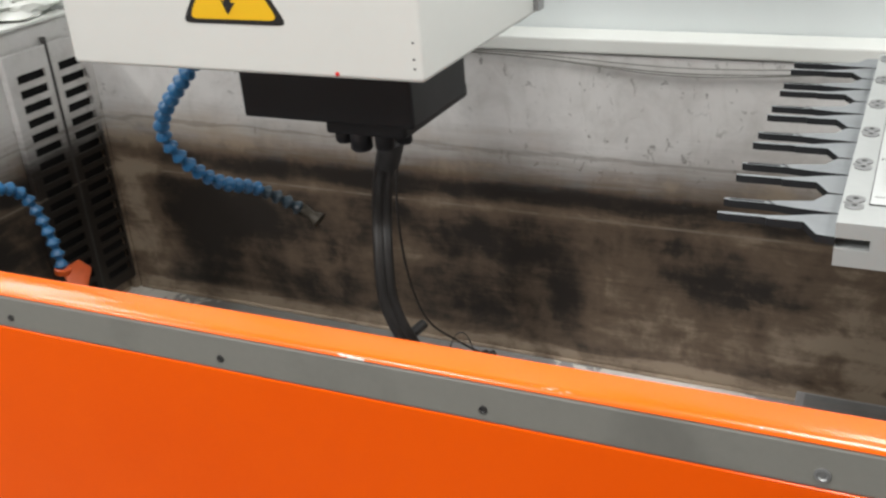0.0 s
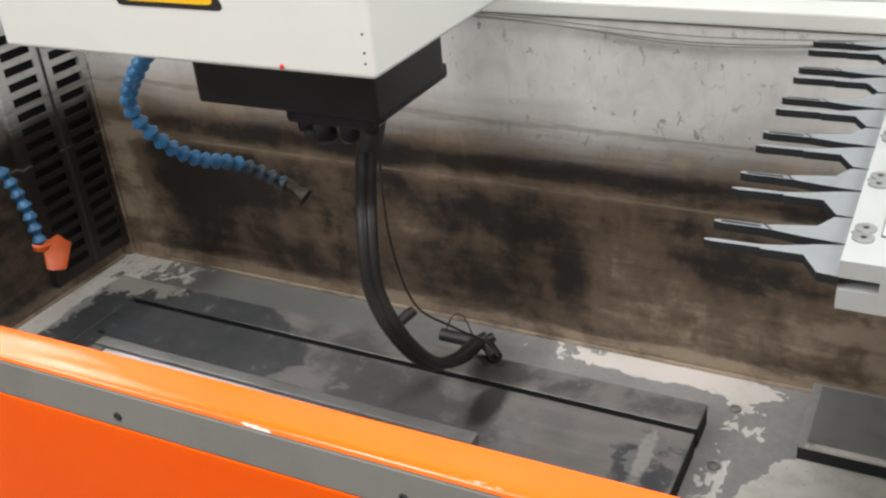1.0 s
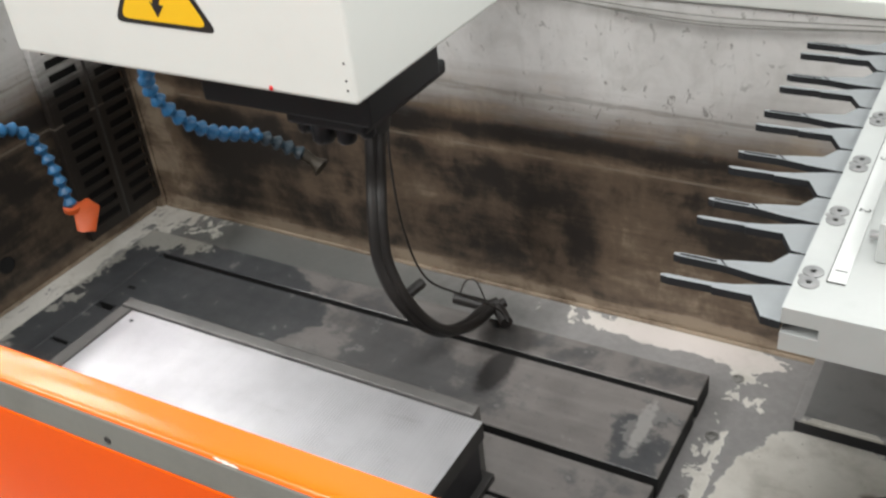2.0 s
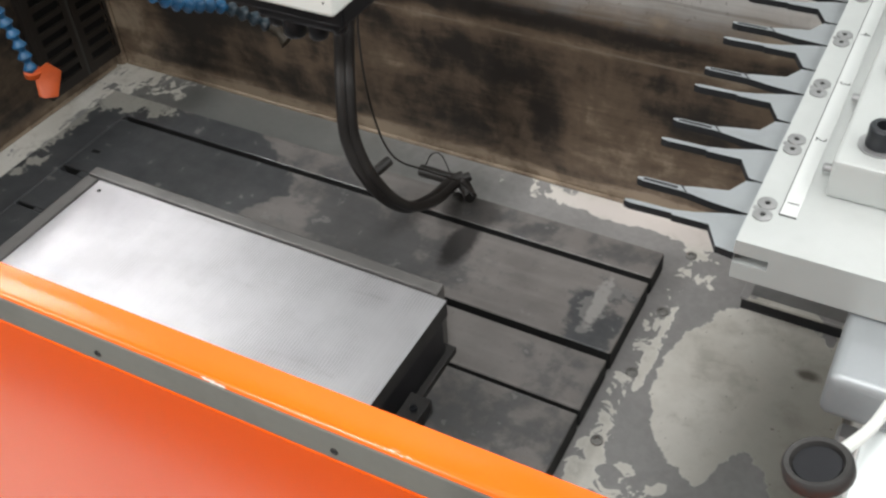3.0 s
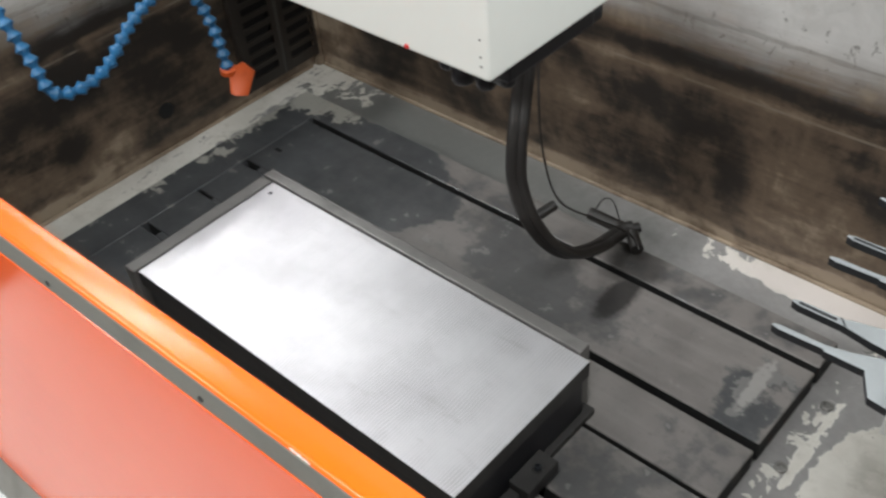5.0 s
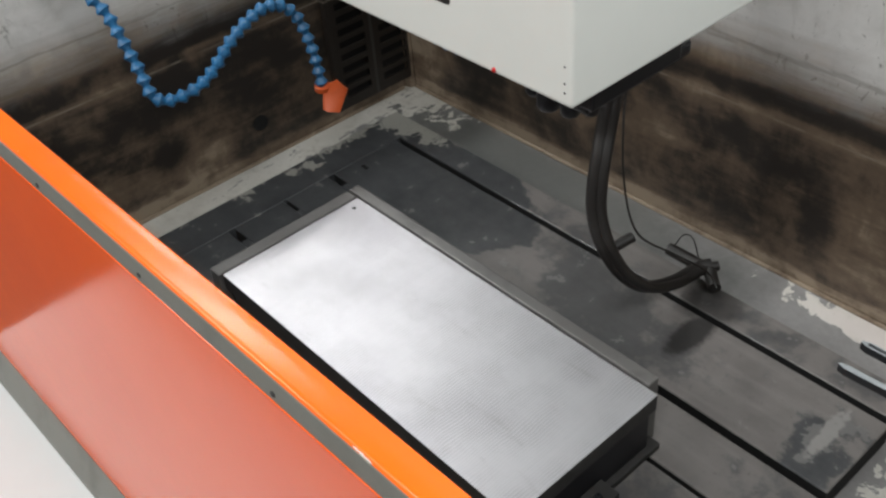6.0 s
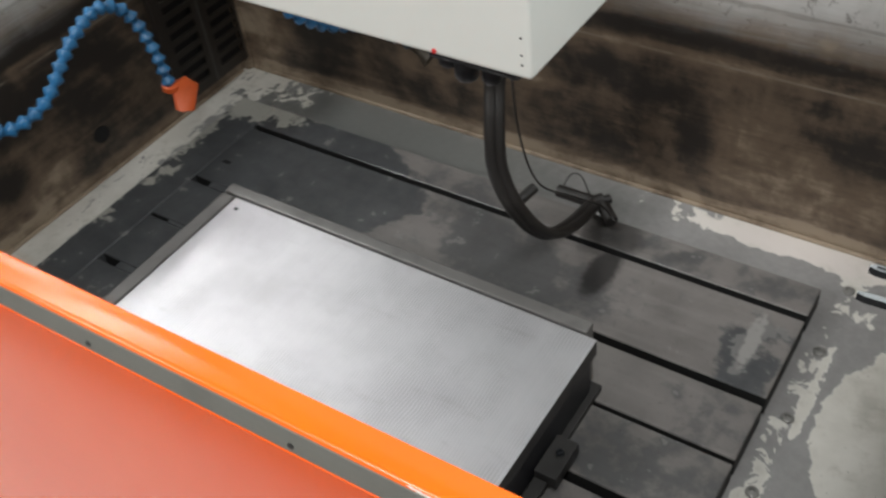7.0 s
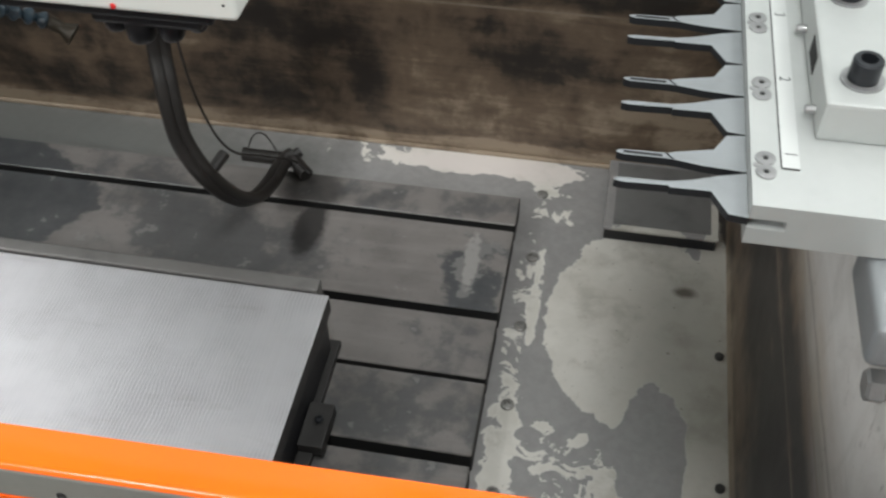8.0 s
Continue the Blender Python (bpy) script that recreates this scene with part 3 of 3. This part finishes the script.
part("block", box(-0.0055, 0.0245, -0.157, -0.097, 0.0125, 0.032, 0.0012), M_STEEL, clamp, "worn dark clamp block")
part("packing", box(0.0030, 0.0215, -0.150, -0.101, 0.0005, 0.0122, 0.001), M_BOLT, clamp)
part("heel", box(-0.0040, 0.0130, -0.205, -0.158, 0.0125, 0.0200, 0.001), M_STEEL, clamp)
part("washer", lathe([(0.0070, 0.0001), (0.0070, 0.0012), (0.0045, 0.0012)], (0.0120, -0.122, 0.032), (0, 0, 1), 18), M_STEEL, clamp, "", True)
part("bolt", lathe([(0.0052, 0.0012), (0.0052, 0.0052), (0.0044, 0.0062), (0.0028, 0.0062), (0.0026, 0.003), (0, 0.003)], (0.0120, -0.122, 0.032), (0, 0, 1), 12), M_BOLT, clamp, "", True)

# ---- floor fittings ----
pad = thing("floor_pad", (0.4, 0.365, FLOOR), "dark steel pad plate on a raised tank floor step", "pad")
# step painted black for the shadow gap below the overhanging top
part("step", box(0.318, 0.476, 0.298, 0.437, FLOOR + 0.0005, -0.0165), M_BLACK, pad)
part("top", box(0.316, 0.478, 0.292, 0.4375, -0.016, -0.0105, 0.0015), M_FLOOR, pad)
part("plate", box(0.329, 0.467, 0.300, 0.431, -0.0104, -0.0090, 0.0006, 1), M_PAD, pad, "dark oily plate")
for k, by in enumerate((0.373, 0.242, 0.114, -0.014, -0.14)):
    b = thing("floor_screw", (0.220, by, FLOOR), "grey countersunk screw in the tank floor", "screw", "tank floor screws")
    part("head", lathe([(0.0088, 0.0003), (0.0084, 0.0028), (0.0066, 0.0040), (0.0046, 0.0040), (0.0036, 0.0008), (0, 0.0008)], (0.220, by, FLOOR), (0, 0, 1), 18), M_HEAD, b, "", True)
for k, sy in enumerate((0.107, -0.0886)):
    solid("wall_screw", lathe([(0.006, 0), (0.006, 0.004), (0.004, 0.006), (0, 0.006)], (RIGHT - 0.0105, sy, FLOOR), (0, 0, 1), 10), M_STEEL, "small dark screw at the tank edge", "screw", group="tank edge screws", smooth=True)
solid("drain_hole", lathe([(0.0165, 0.0), (0.0165, 0.0012), (0.0145, 0.0014), (0.0140, 0.0004), (0, 0.0004)], (LEFT, 0.077, 0.041), (1, 0, 0), 20), M_HOLE, "round dark drain hole in the stained side wall", "hole", smooth=True)

# ---- slotted overflow grille on the left wall ----
grille = thing("overflow_grille", (LEFT, 0.35, 0.0), "white sheet-metal overflow grille blackened by oil", "grille")
for y0, y1 in ((0.262, 0.3525), (0.3605, 0.450)):
    holes = [(y0 + 0.014, y1 - 0.012, 0.010 + 0.0272 * k, 0.010 + 0.0272 * k + 0.0160) for k in range(17)]
    part("slotted_panel", cut_panel(y0, y1, -0.012, 0.50, holes, LEFT + 0.010, LEFT + 0.014, 0), M_GRILLE, grille)
# near-black sheet standing in for the shade behind the slots
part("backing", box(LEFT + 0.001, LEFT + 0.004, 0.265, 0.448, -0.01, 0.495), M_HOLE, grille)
# strip darkened to put the shade of the slot between panels into its colour
part("guide", box(LEFT + 0.0045, LEFT + 0.0130, 0.3528, 0.3602, -0.012, 0.512), M_SLAT, grille, "dark guide strip standing in for the gap")
part("frame", box(LEFT + 0.001, LEFT + 0.016, 0.2525, 0.261, -0.012, 0.50, 0.001), M_GRILLE, grille)

# ---- head ----
HX0, HX1, HY0, HY1, HZ = -0.330, 0.0550, -0.2250, 0.055, 0.652
head = part("head_cover", box(HX0, HX1, HY0, HY1, HZ, 1.35, 0.004, 3), M_WHITE, machine, "cream white box-shaped head cover", True)
part("quill_block", box(-0.214, -0.0135, -0.122, 0.006, 0.572, HZ - 0.0005, 0.003), M_BLACK, head, "black block under the head")
part("quill_foot", box(-0.123, -0.030, -0.110, 0.045, 0.556, 0.5715, 0.004), M_BLACK, head)
for kx, ky, kr, kh in ((-0.110, -0.095, 0.010, 0.010), (-0.088, -0.099, 0.012, 0.016), (-0.062, -0.097, 0.010, 0.014), (-0.042, -0.090, 0.008, 0.008), (-0.07, -0.03, 0.014, 0.012)):
    part("knob", lathe([(kr * 0.9, 0.001), (kr, -0.003), (kr, -kh), (kr * 0.8, -kh - 0.003), (0, -kh - 0.003)], (kx, ky, 0.5565), (0, 0, 1), 14), M_BLACK, head, "", True)
part("marker_dot", lathe([(0.0022, 0), (0.0018, 0.0010), (0, 0.0013)], (-0.028, HY0 - 0.0002, HZ + 0.004), (0, -1, 0), 12), M_RED, head, "red dot", True)
for dz in (0.012, 0.020, 0.034):
    part("pin_hole", lathe([(0.0011, 0.0002), (0, 0.0004)], (HX1 - 0.0075, HY0, HZ + dz), (0, -1, 0), 8), M_HOLE, head)
part("latch", box(HX1, HX1 + 0.006, 0.035, 0.052, 0.655, 0.675, 0.001), M_SCREW, head, "grey metal latch")
def triangle(cx, bottom, half, grow, depth):
    rise = half * 2 * 0.80
    raw = [(cx - half - grow, bottom - grow * 0.6), (cx + half + grow, bottom - grow * 0.6), (cx, bottom + rise + grow)]
    out = []
    for i, p in enumerate(raw):
        a, b = Vector(raw[i - 1]), Vector(raw[(i + 1) % 3])
        p = Vector(p)
        for k in range(5):
            u = k / 4
            s, e = p + (a - p).normalized() * 0.009, p + (b - p).normalized() * 0.009
            out.append((s * (1 - u) + p * u).lerp(p * (1 - u) + e * u, u))
    return prism([tuple(q) for q in out], HY0 - depth, HY0 + 0.0002, 1)
sign = part("warning_sticker", triangle(-0.129, 0.699, 0.052, 0.0045, 0.0006), M_INK, machine, "black-edged yellow high-voltage triangle")
part("yellow_field", triangle(-0.129, 0.7005, 0.048, 0.0, 0.0010), M_YELLOW, sign)
bolt_shape = [(-0.126, 0.766), (-0.139, 0.735), (-0.129, 0.735), (-0.136, 0.716), (-0.139, 0.718), (-0.1335, 0.7045), (-0.1245, 0.715), (-0.129, 0.7155), (-0.118, 0.741), (-0.127, 0.741), (-0.119, 0.766)]
part("flash", prism(bolt_shape, HY0 - 0.0014, HY0 - 0.0009, 1), M_INK, sign)

part("column", box(-0.26, -0.02, 0.056, BACK + 0.061, 0.95, 1.30, 0.01), M_WHITE, machine, "cream white arm to the machine column")

# ---- cables from the head ----
def cable_path(dx, dy):
    pts = [(-0.110, 0.035, 0.565), (-0.150, 0.085, 0.50), (-0.190, 0.130, 0.44), (-0.214, 0.150, 0.385), (-0.219, 0.147, 0.335), (-0.212, 0.130, 0.30), (-0.206, 0.117, 0.265), (-0.199, 0.109, 0.228),
           (-0.180, 0.107, 0.182), (-0.163, 0.130, 0.125), (-0.158, 0.180, 0.072), (-0.163, 0.255, 0.030), (-0.163, 0.315, 0.018), (-0.150, 0.338, 0.020)]
    return [(x + dx, y + dy, z + 0.002) for x, y, z in pts]
loom = thing("cable_loom", (-0.15, 0.25, 0), "two black rubber cables hanging from the head onto the table", "cable")
part("cable", tube(cable_path(-0.006, 0), 0.0095), M_RUBBER, loom, "", True)
part("cable", tube(cable_path(0.0040, 0.005), 0.0078), M_RUBBER, loom, "", True)
part("thin_wire", tube([(-0.10, 0.04, 0.56), (-0.17, 0.125, 0.45), (-0.198, 0.155, 0.36), (-0.192, 0.155, 0.26), (-0.172, 0.165, 0.178), (-0.16, 0.24, 0.10), (-0.14, 0.30, 0.04), (-0.115, 0.30, 0.012)], 0.0016, 0.01, 6), M_RUBBER, loom, "thin black wire", True)
part("wire_loop", tube([(-0.228, 0.336, 0.018), (-0.214, 0.338, 0.048), (-0.196, 0.338, 0.052), (-0.180, 0.336, 0.02)], 0.0011, 0.008, 6), M_RUBBER, loom, "thin grey wire loop", True)
part("lug", tube([(-0.183, 0.118, 0.170), (-0.172, 0.164, 0.176)], 0.0075, 0.01, 10), M_RUBBER, loom, "short black lug", True)
part("plug", tube([(-0.234, 0.332, 0.0125), (-0.157, 0.333, 0.0115)], 0.0105, 0.02, 10), M_RUBBER, loom, "black plug on the table", True)
part("plug", tube([(-0.155, 0.330, 0.016), (-0.112, 0.290, 0.012)], 0.0105, 0.02, 10), M_RUBBER, loom, "black plug on the table", True)
part("sleeve", tube([(-0.165, 0.103, 0.477), (-0.196, 0.135, 0.425)], 0.0165, 0.02, 12), M_STEEL, loom, "grey cable sleeve", True)


# ---- jointed hoses ----
def bead_mesh(name, r, pitch, material):
    p = [(0.46, -0.05), (0.52, 0.0), (0.66, 0.10), (1.0, 0.40), (1.02, 0.50), (0.90, 0.58), (0.60, 0.74), (0.50, 0.95), (0.46, 1.05)]
    return mesh_of(name, lathe([(r * a, pitch * b) for a, b in p], n=14), material, True)


def jointed_hose(points, r, pitch, label, oily=0):
    pts = spline(points, pitch)
    hose = thing("jointed_hose", points[0], label, "hose", "jointed coolant hoses")
    me, dark = bead_mesh("segment", r, pitch, M_BLUE), bead_mesh("segment", r, pitch, M_OILY)
    for i, (a, b) in enumerate(zip(pts, pts[1:])):
        ob = new("segment", dark if i >= len(pts) - 1 - oily else me)
        ob.parent = hose
        ob.matrix_basis = Matrix.Translation(a - Vector(points[0])) @ (b - a).to_track_quat("Z", "Y").to_matrix().to_4x4()
        BASE[ob] = Vector(points[0])
    return hose, pts


hose, pts = jointed_hose([(-0.315, 0.02, 0.655), (-0.395, 0.022, 0.580), (-0.486, 0.045, 0.487), (-0.480, 0.075, 0.422), (-0.466, 0.125, 0.375), (-0.455, 0.185, 0.345), (-0.430, 0.228, 0.306), (-0.404, 0.243, 0.284)], 0.0112, 0.0195, "blue jointed plastic coolant hose hanging from the head", 4)
part("nozzle", lathe([(0.0075, -0.012), (0.0095, -0.004), (0.0088, 0.008), (0.0078, 0.013), (0.0155, 0.029), (0.0125, 0.029), (0, 0.016)], pts[-1], (0.80, 0.02, -0.5), 14), M_BRASS, hose, "small oily metal flat nozzle", True)
hose, pts = jointed_hose([(-0.972, -0.285, 0.5435), (-0.905, -0.207, 0.439), (-0.868, -0.199, 0.393), (-0.835, -0.197, 0.342), (-0.812, -0.191, 0.296), (-0.800, -0.12, 0.300), (-0.815, -0.04, 0.345), (-0.83, 0.035, 0.362), (-0.825, 0.078, 0.335), (-0.808, 0.090, 0.275), (-0.795, 0.089, 0.212), (-0.792, 0.088, 0.186)], 0.0112, 0.0195, "blue jointed plastic coolant hose over the tank side")
# a fan-shaped body with a ridge down its front
nozzle = prism([(0.006, 0.004), (0.014, 0.003), (0.032, 0.010), (0.051, -0.009), (0.033, -0.052), (0.010, -0.049), (0.002, -0.044), (0.004, -0.012)], -0.009, 0.009, 2, 0.0)
for v in nozzle.verts:
    if v.co.z > 0:
        v.co.z += 0.010 * max(0.0, 1 - abs(v.co.x - 0.030 - 0.27 * v.co.y) / 0.018)
bevelled(nozzle, 0.0014, 2)
across, along = Vector((0.563, 0.826, 0.0)), Vector((-0.738, 0.503, -0.453))
turn = Matrix((across, across.cross(along), -along)).transposed().to_4x4()
bmesh.ops.transform(nozzle, verts=nozzle.verts, matrix=Matrix.Translation(pts[-1]) @ turn @ pose(-0.003, 0.004, 0, 0, 0, -4) @ Matrix.Scale(0.9, 4))
part("flat_nozzle", nozzle, M_NOZZLE, hose, "bright orange flat nozzle", True)
part("wall_clip", box(LEFT - 0.028, -0.955, -0.305, -0.265, 0.5435, 0.552, 0.002), M_SCREW, hose, "grey wall clip")
part("collar", lathe([(0.009, -0.004), (0.014, -0.002), (0.014, 0.006), (0.009, 0.008)], pts[-1], (0.15, 0.0, 1), 14), M_NOZZLE, hose, "orange collar", True)

# ---- electrode changer ----
changer = thing("electrode_changer", (0.43, -0.05, 0.552), "milled aluminium electrode changer bar with six gripper pairs", "tool changer")
changer.location += Vector((-0.003, 0.003, -0.001))
CX, CY0, CY1, CZ = 0.3885, -0.268, 0.185, 0.585
part("rack_bar", prism([(CX, 0.552), (0.62, 0.552), (0.62, CZ), (CX, CZ), (CX, 0.5735), (CX + 0.023, 0.5735), (CX + 0.023, 0.5655), (CX, 0.5655)], CY0, CY1, 1), M_ALU, changer, "milled aluminium bar with an end notch")
PITCH, Y0 = 0.0795, -0.247
GZ, GT = 0.574, 0.0060
near = [(0.304, 0.000), (0.309, -0.0012), (0.339, 0.0), (0.3395, -0.0015), (0.3655, -0.001), (0.376, -0.020), (0.3885, -0.0215), (0.3885, 0.0195), (0.372, 0.0150), (0.352, 0.0072), (0.338, 0.0040), (0.309, 0.0032), (0.304, 0.0020)]
far = [(0.304, 0.0272), (0.309, 0.0257), (0.337, 0.0259), (0.342, 0.0255), (0.360, 0.0225), (0.3885, 0.0205), (0.3885, 0.0575), (0.3755, 0.0555), (0.3675, 0.040), (0.342, 0.0335), (0.3375, 0.0315), (0.309, 0.0307), (0.304, 0.0292)]
for k in range(6):
    gy = Y0 + PITCH * k
    for shape in (near, far):
        g = part("gripper_finger", prism([(x, y + gy) for x, y in shape], GZ - GT, GZ), (M_FINGER, M_EDGE), changer, "grey gripper finger with shade painted on its flanks")
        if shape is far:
            # thin dark strips on the top paint the shade of groove and cut
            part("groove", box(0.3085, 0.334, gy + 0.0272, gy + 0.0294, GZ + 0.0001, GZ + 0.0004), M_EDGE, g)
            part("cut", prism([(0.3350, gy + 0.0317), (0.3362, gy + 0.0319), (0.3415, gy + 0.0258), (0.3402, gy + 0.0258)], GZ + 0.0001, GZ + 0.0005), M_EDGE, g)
        # tops grey, sides in the painted shade
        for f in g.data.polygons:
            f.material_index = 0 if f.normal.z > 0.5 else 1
    for dy in (0.0175, 0.0305):
        scr = part("screw", lathe([(0.0066, 0.0001), (0.0066, 0.0010), (0.0056, 0.0013), (0.0022, 0.0013), (0.0020, 0.0004), (0, 0.0004)], (0.3975, gy + dy - 0.0075, CZ), (0, 0, 1), 18), M_SCREW, changer, "", True)
        part("socket", lathe([(0.0018, 0.0009), (0, 0.0010)], (0.3975, gy + dy - 0.0075, CZ), (0, 0, 1), 6), M_HOLE, scr)
    part("index_pin", lathe([(0.0022, 0.0001), (0.002, 0.0006), (0, 0.0006)], (0.3915, gy + 0.0165, CZ), (0, 0, 1), 10), M_SCREW, changer, "", True)
label_strip = part("label_strip", box(0.4075, 0.4185, -0.2315, CY1 - 0.01, CZ + 0.0001, CZ + 0.0012), M_LABEL, changer, "white numbered label strip")
part("edge", box(0.4068, 0.4075, -0.2315, CY1 - 0.01, CZ + 0.0001, CZ + 0.0008), M_STEEL, label_strip, "thin dark edge line")
part("edge", box(0.4075, 0.4185, -0.2322, -0.2316, CZ + 0.0001, CZ + 0.0008), M_STEEL, label_strip, "thin dark edge line")
def numeral(text, size, m, material, parent):
    cu = bpy.data.curves.new("numeral", "FONT")
    cu.body, cu.size, cu.align_x, cu.align_y = text, size, "CENTER", "CENTER"
    tmp = new("numeral", cu)
    me = bpy.data.meshes.new_from_object(tmp.evaluated_get(bpy.context.evaluated_depsgraph_get()))
    bpy.data.objects.remove(tmp)
    me.transform(m)
    me.transform(Matrix.Translation(-BASE[parent]))
    me.materials.append(material)
    ob = new("numeral", me)
    ob.parent = parent
    BASE[ob] = BASE[parent]
    return ob
for k in range(6):
    numeral(str(k + 1), 0.0110, pose(0.413, Y0 + PITCH * k + 0.0285, CZ + 0.0014, 0, 0, -90), M_INK, label_strip)
part("carriage_block", box(0.4295, 0.60, -0.200, 0.24, CZ + 0.0002, 0.615, 0.0025), M_ALU, changer, "milled aluminium carriage block")
for by in (-0.172, -0.075, 0.022, 0.12):
    w = part("washer", lathe([(0.0140, 0.0001), (0.0140, 0.0018), (0.010, 0.0018)], (0.4535, by, 0.615), (0, 0, 1), 24), M_SCREW, changer, "", True)
    b = part("socket_bolt", lathe([(0.0098, 0.0019), (0.0098, 0.0160), (0.0088, 0.0172), (0.0056, 0.0172), (0.0052, 0.009), (0, 0.009)], (0.4535, by, 0.615), (0, 0, 1), 24), M_BOLT, changer, "black socket-head bolt", True)
    part("socket", lathe([(0.0051, 0.0095), (0, 0.0096)], (0.4535, by, 0.615), (0, 0, 1), 6), M_HOLE, b)
part("slot", box(0.4290, 0.4296, -0.142, -0.116, 0.594, 0.609), M_HOLE, changer)
for by in (-0.178, -0.085, 0.06):
    part("set_screw", lathe([(0.0032, 0), (0.0032, 0.006), (0.0024, 0.007), (0, 0.007)], (0.4295, by, 0.5925), (-1, 0, 0), 12), M_SCREW, changer, "", True)

# ---- slide and fittings beside the right wall ----
slide = thing("slide_support", (0.52, -0.29, 0.50), "grey cast support block under the electrode changer", "support block")
part("hole", lathe([(0.0065, 0.0001), (0.006, 0.0006), (0, 0.0006)], (0.4815, -0.252, 0.549), (0, 0, 1), 16), M_HOLE, slide)
part("block", box(0.464, 0.56, -0.322, -0.240, 0.5115, 0.549, 0.008, 4), M_FINGER, slide, "", True)
part("bracket", box(0.494, 0.60, -0.45, 0.20, 0.501, 0.5105, 0.003), M_COOL, slide, "white bracket plate")
part("nut", lathe([(0.012, 0), (0.012, 0.010), (0.009, 0.012), (0, 0.012)], (0.492, -0.300, 0.468), (-1, 0, 0), 6), M_SCREW, slide, "grey hexagon nut")
part("tube", tube([(0.505, -0.30, 0.53), (0.495, -0.36, 0.56), (0.478, -0.420, 0.594)], 0.0036, 0.01, 10), M_WHITE, slide, "white plastic tube", True)
knob = part("knob", lathe([(0, 0.004), (0.0125, 0.004), (0.0135, 0.0075), (0.0160, 0.0080), (0.0175, 0.006), (0.0178, 0), (0.0150, -0.004), (0, -0.004)], (0.4745, -0.434, 0.600), (-0.3, 0, 1), 24), M_STEEL, slide, "round dark knob", True)
part("cap", lathe([(0.0122, 0.0042), (0.0118, 0.0056), (0, 0.0058)], (0.4745, -0.434, 0.600), (-0.3, 0, 1), 24), M_BLACK, knob, "black cap", True)

# ---- wires along the ledge ----
for k, (dz, sag) in enumerate(((0.0, 0.010), (0.002, 0.016), (0.004, 0.006))):
    solid("ledge_wire", tube([(-0.35, 0.448, 0.500 + dz), (-0.1, 0.447, 0.494 - sag * 0.3 + dz), (0.12, 0.446, 0.488 - sag + dz), (0.34, 0.446, 0.492 - sag * 0.4 + dz), (0.47, 0.448, 0.498)], 0.0009, 0.02, 6), M_SEAL, "thin grey wire sagging under the white ledge", "wire", group="ledge wires", smooth=True)

# ---- crumpled cloth on the side ledge ----
cloth = bmesh.new()
bmesh.ops.create_icosphere(cloth, subdivisions=4, radius=1.0)
for v in cloth.verts:
    n = noise.noise(v.co * 2.3) * 0.45 + noise.noise(v.co * 6.0) * 0.2
    v.co = Vector((v.co.x * 0.09, v.co.y * 0.12, max(v.co.z, -0.25) * 0.035)) * (1 + n)
bmesh.ops.translate(cloth, verts=cloth.verts, vec=(-1.13, 0.385, 0.5545))
solid("cleaning_cloth", cloth, M_WHITE, "crumpled white cleaning cloth on the tank ledge", "cloth", smooth=True)
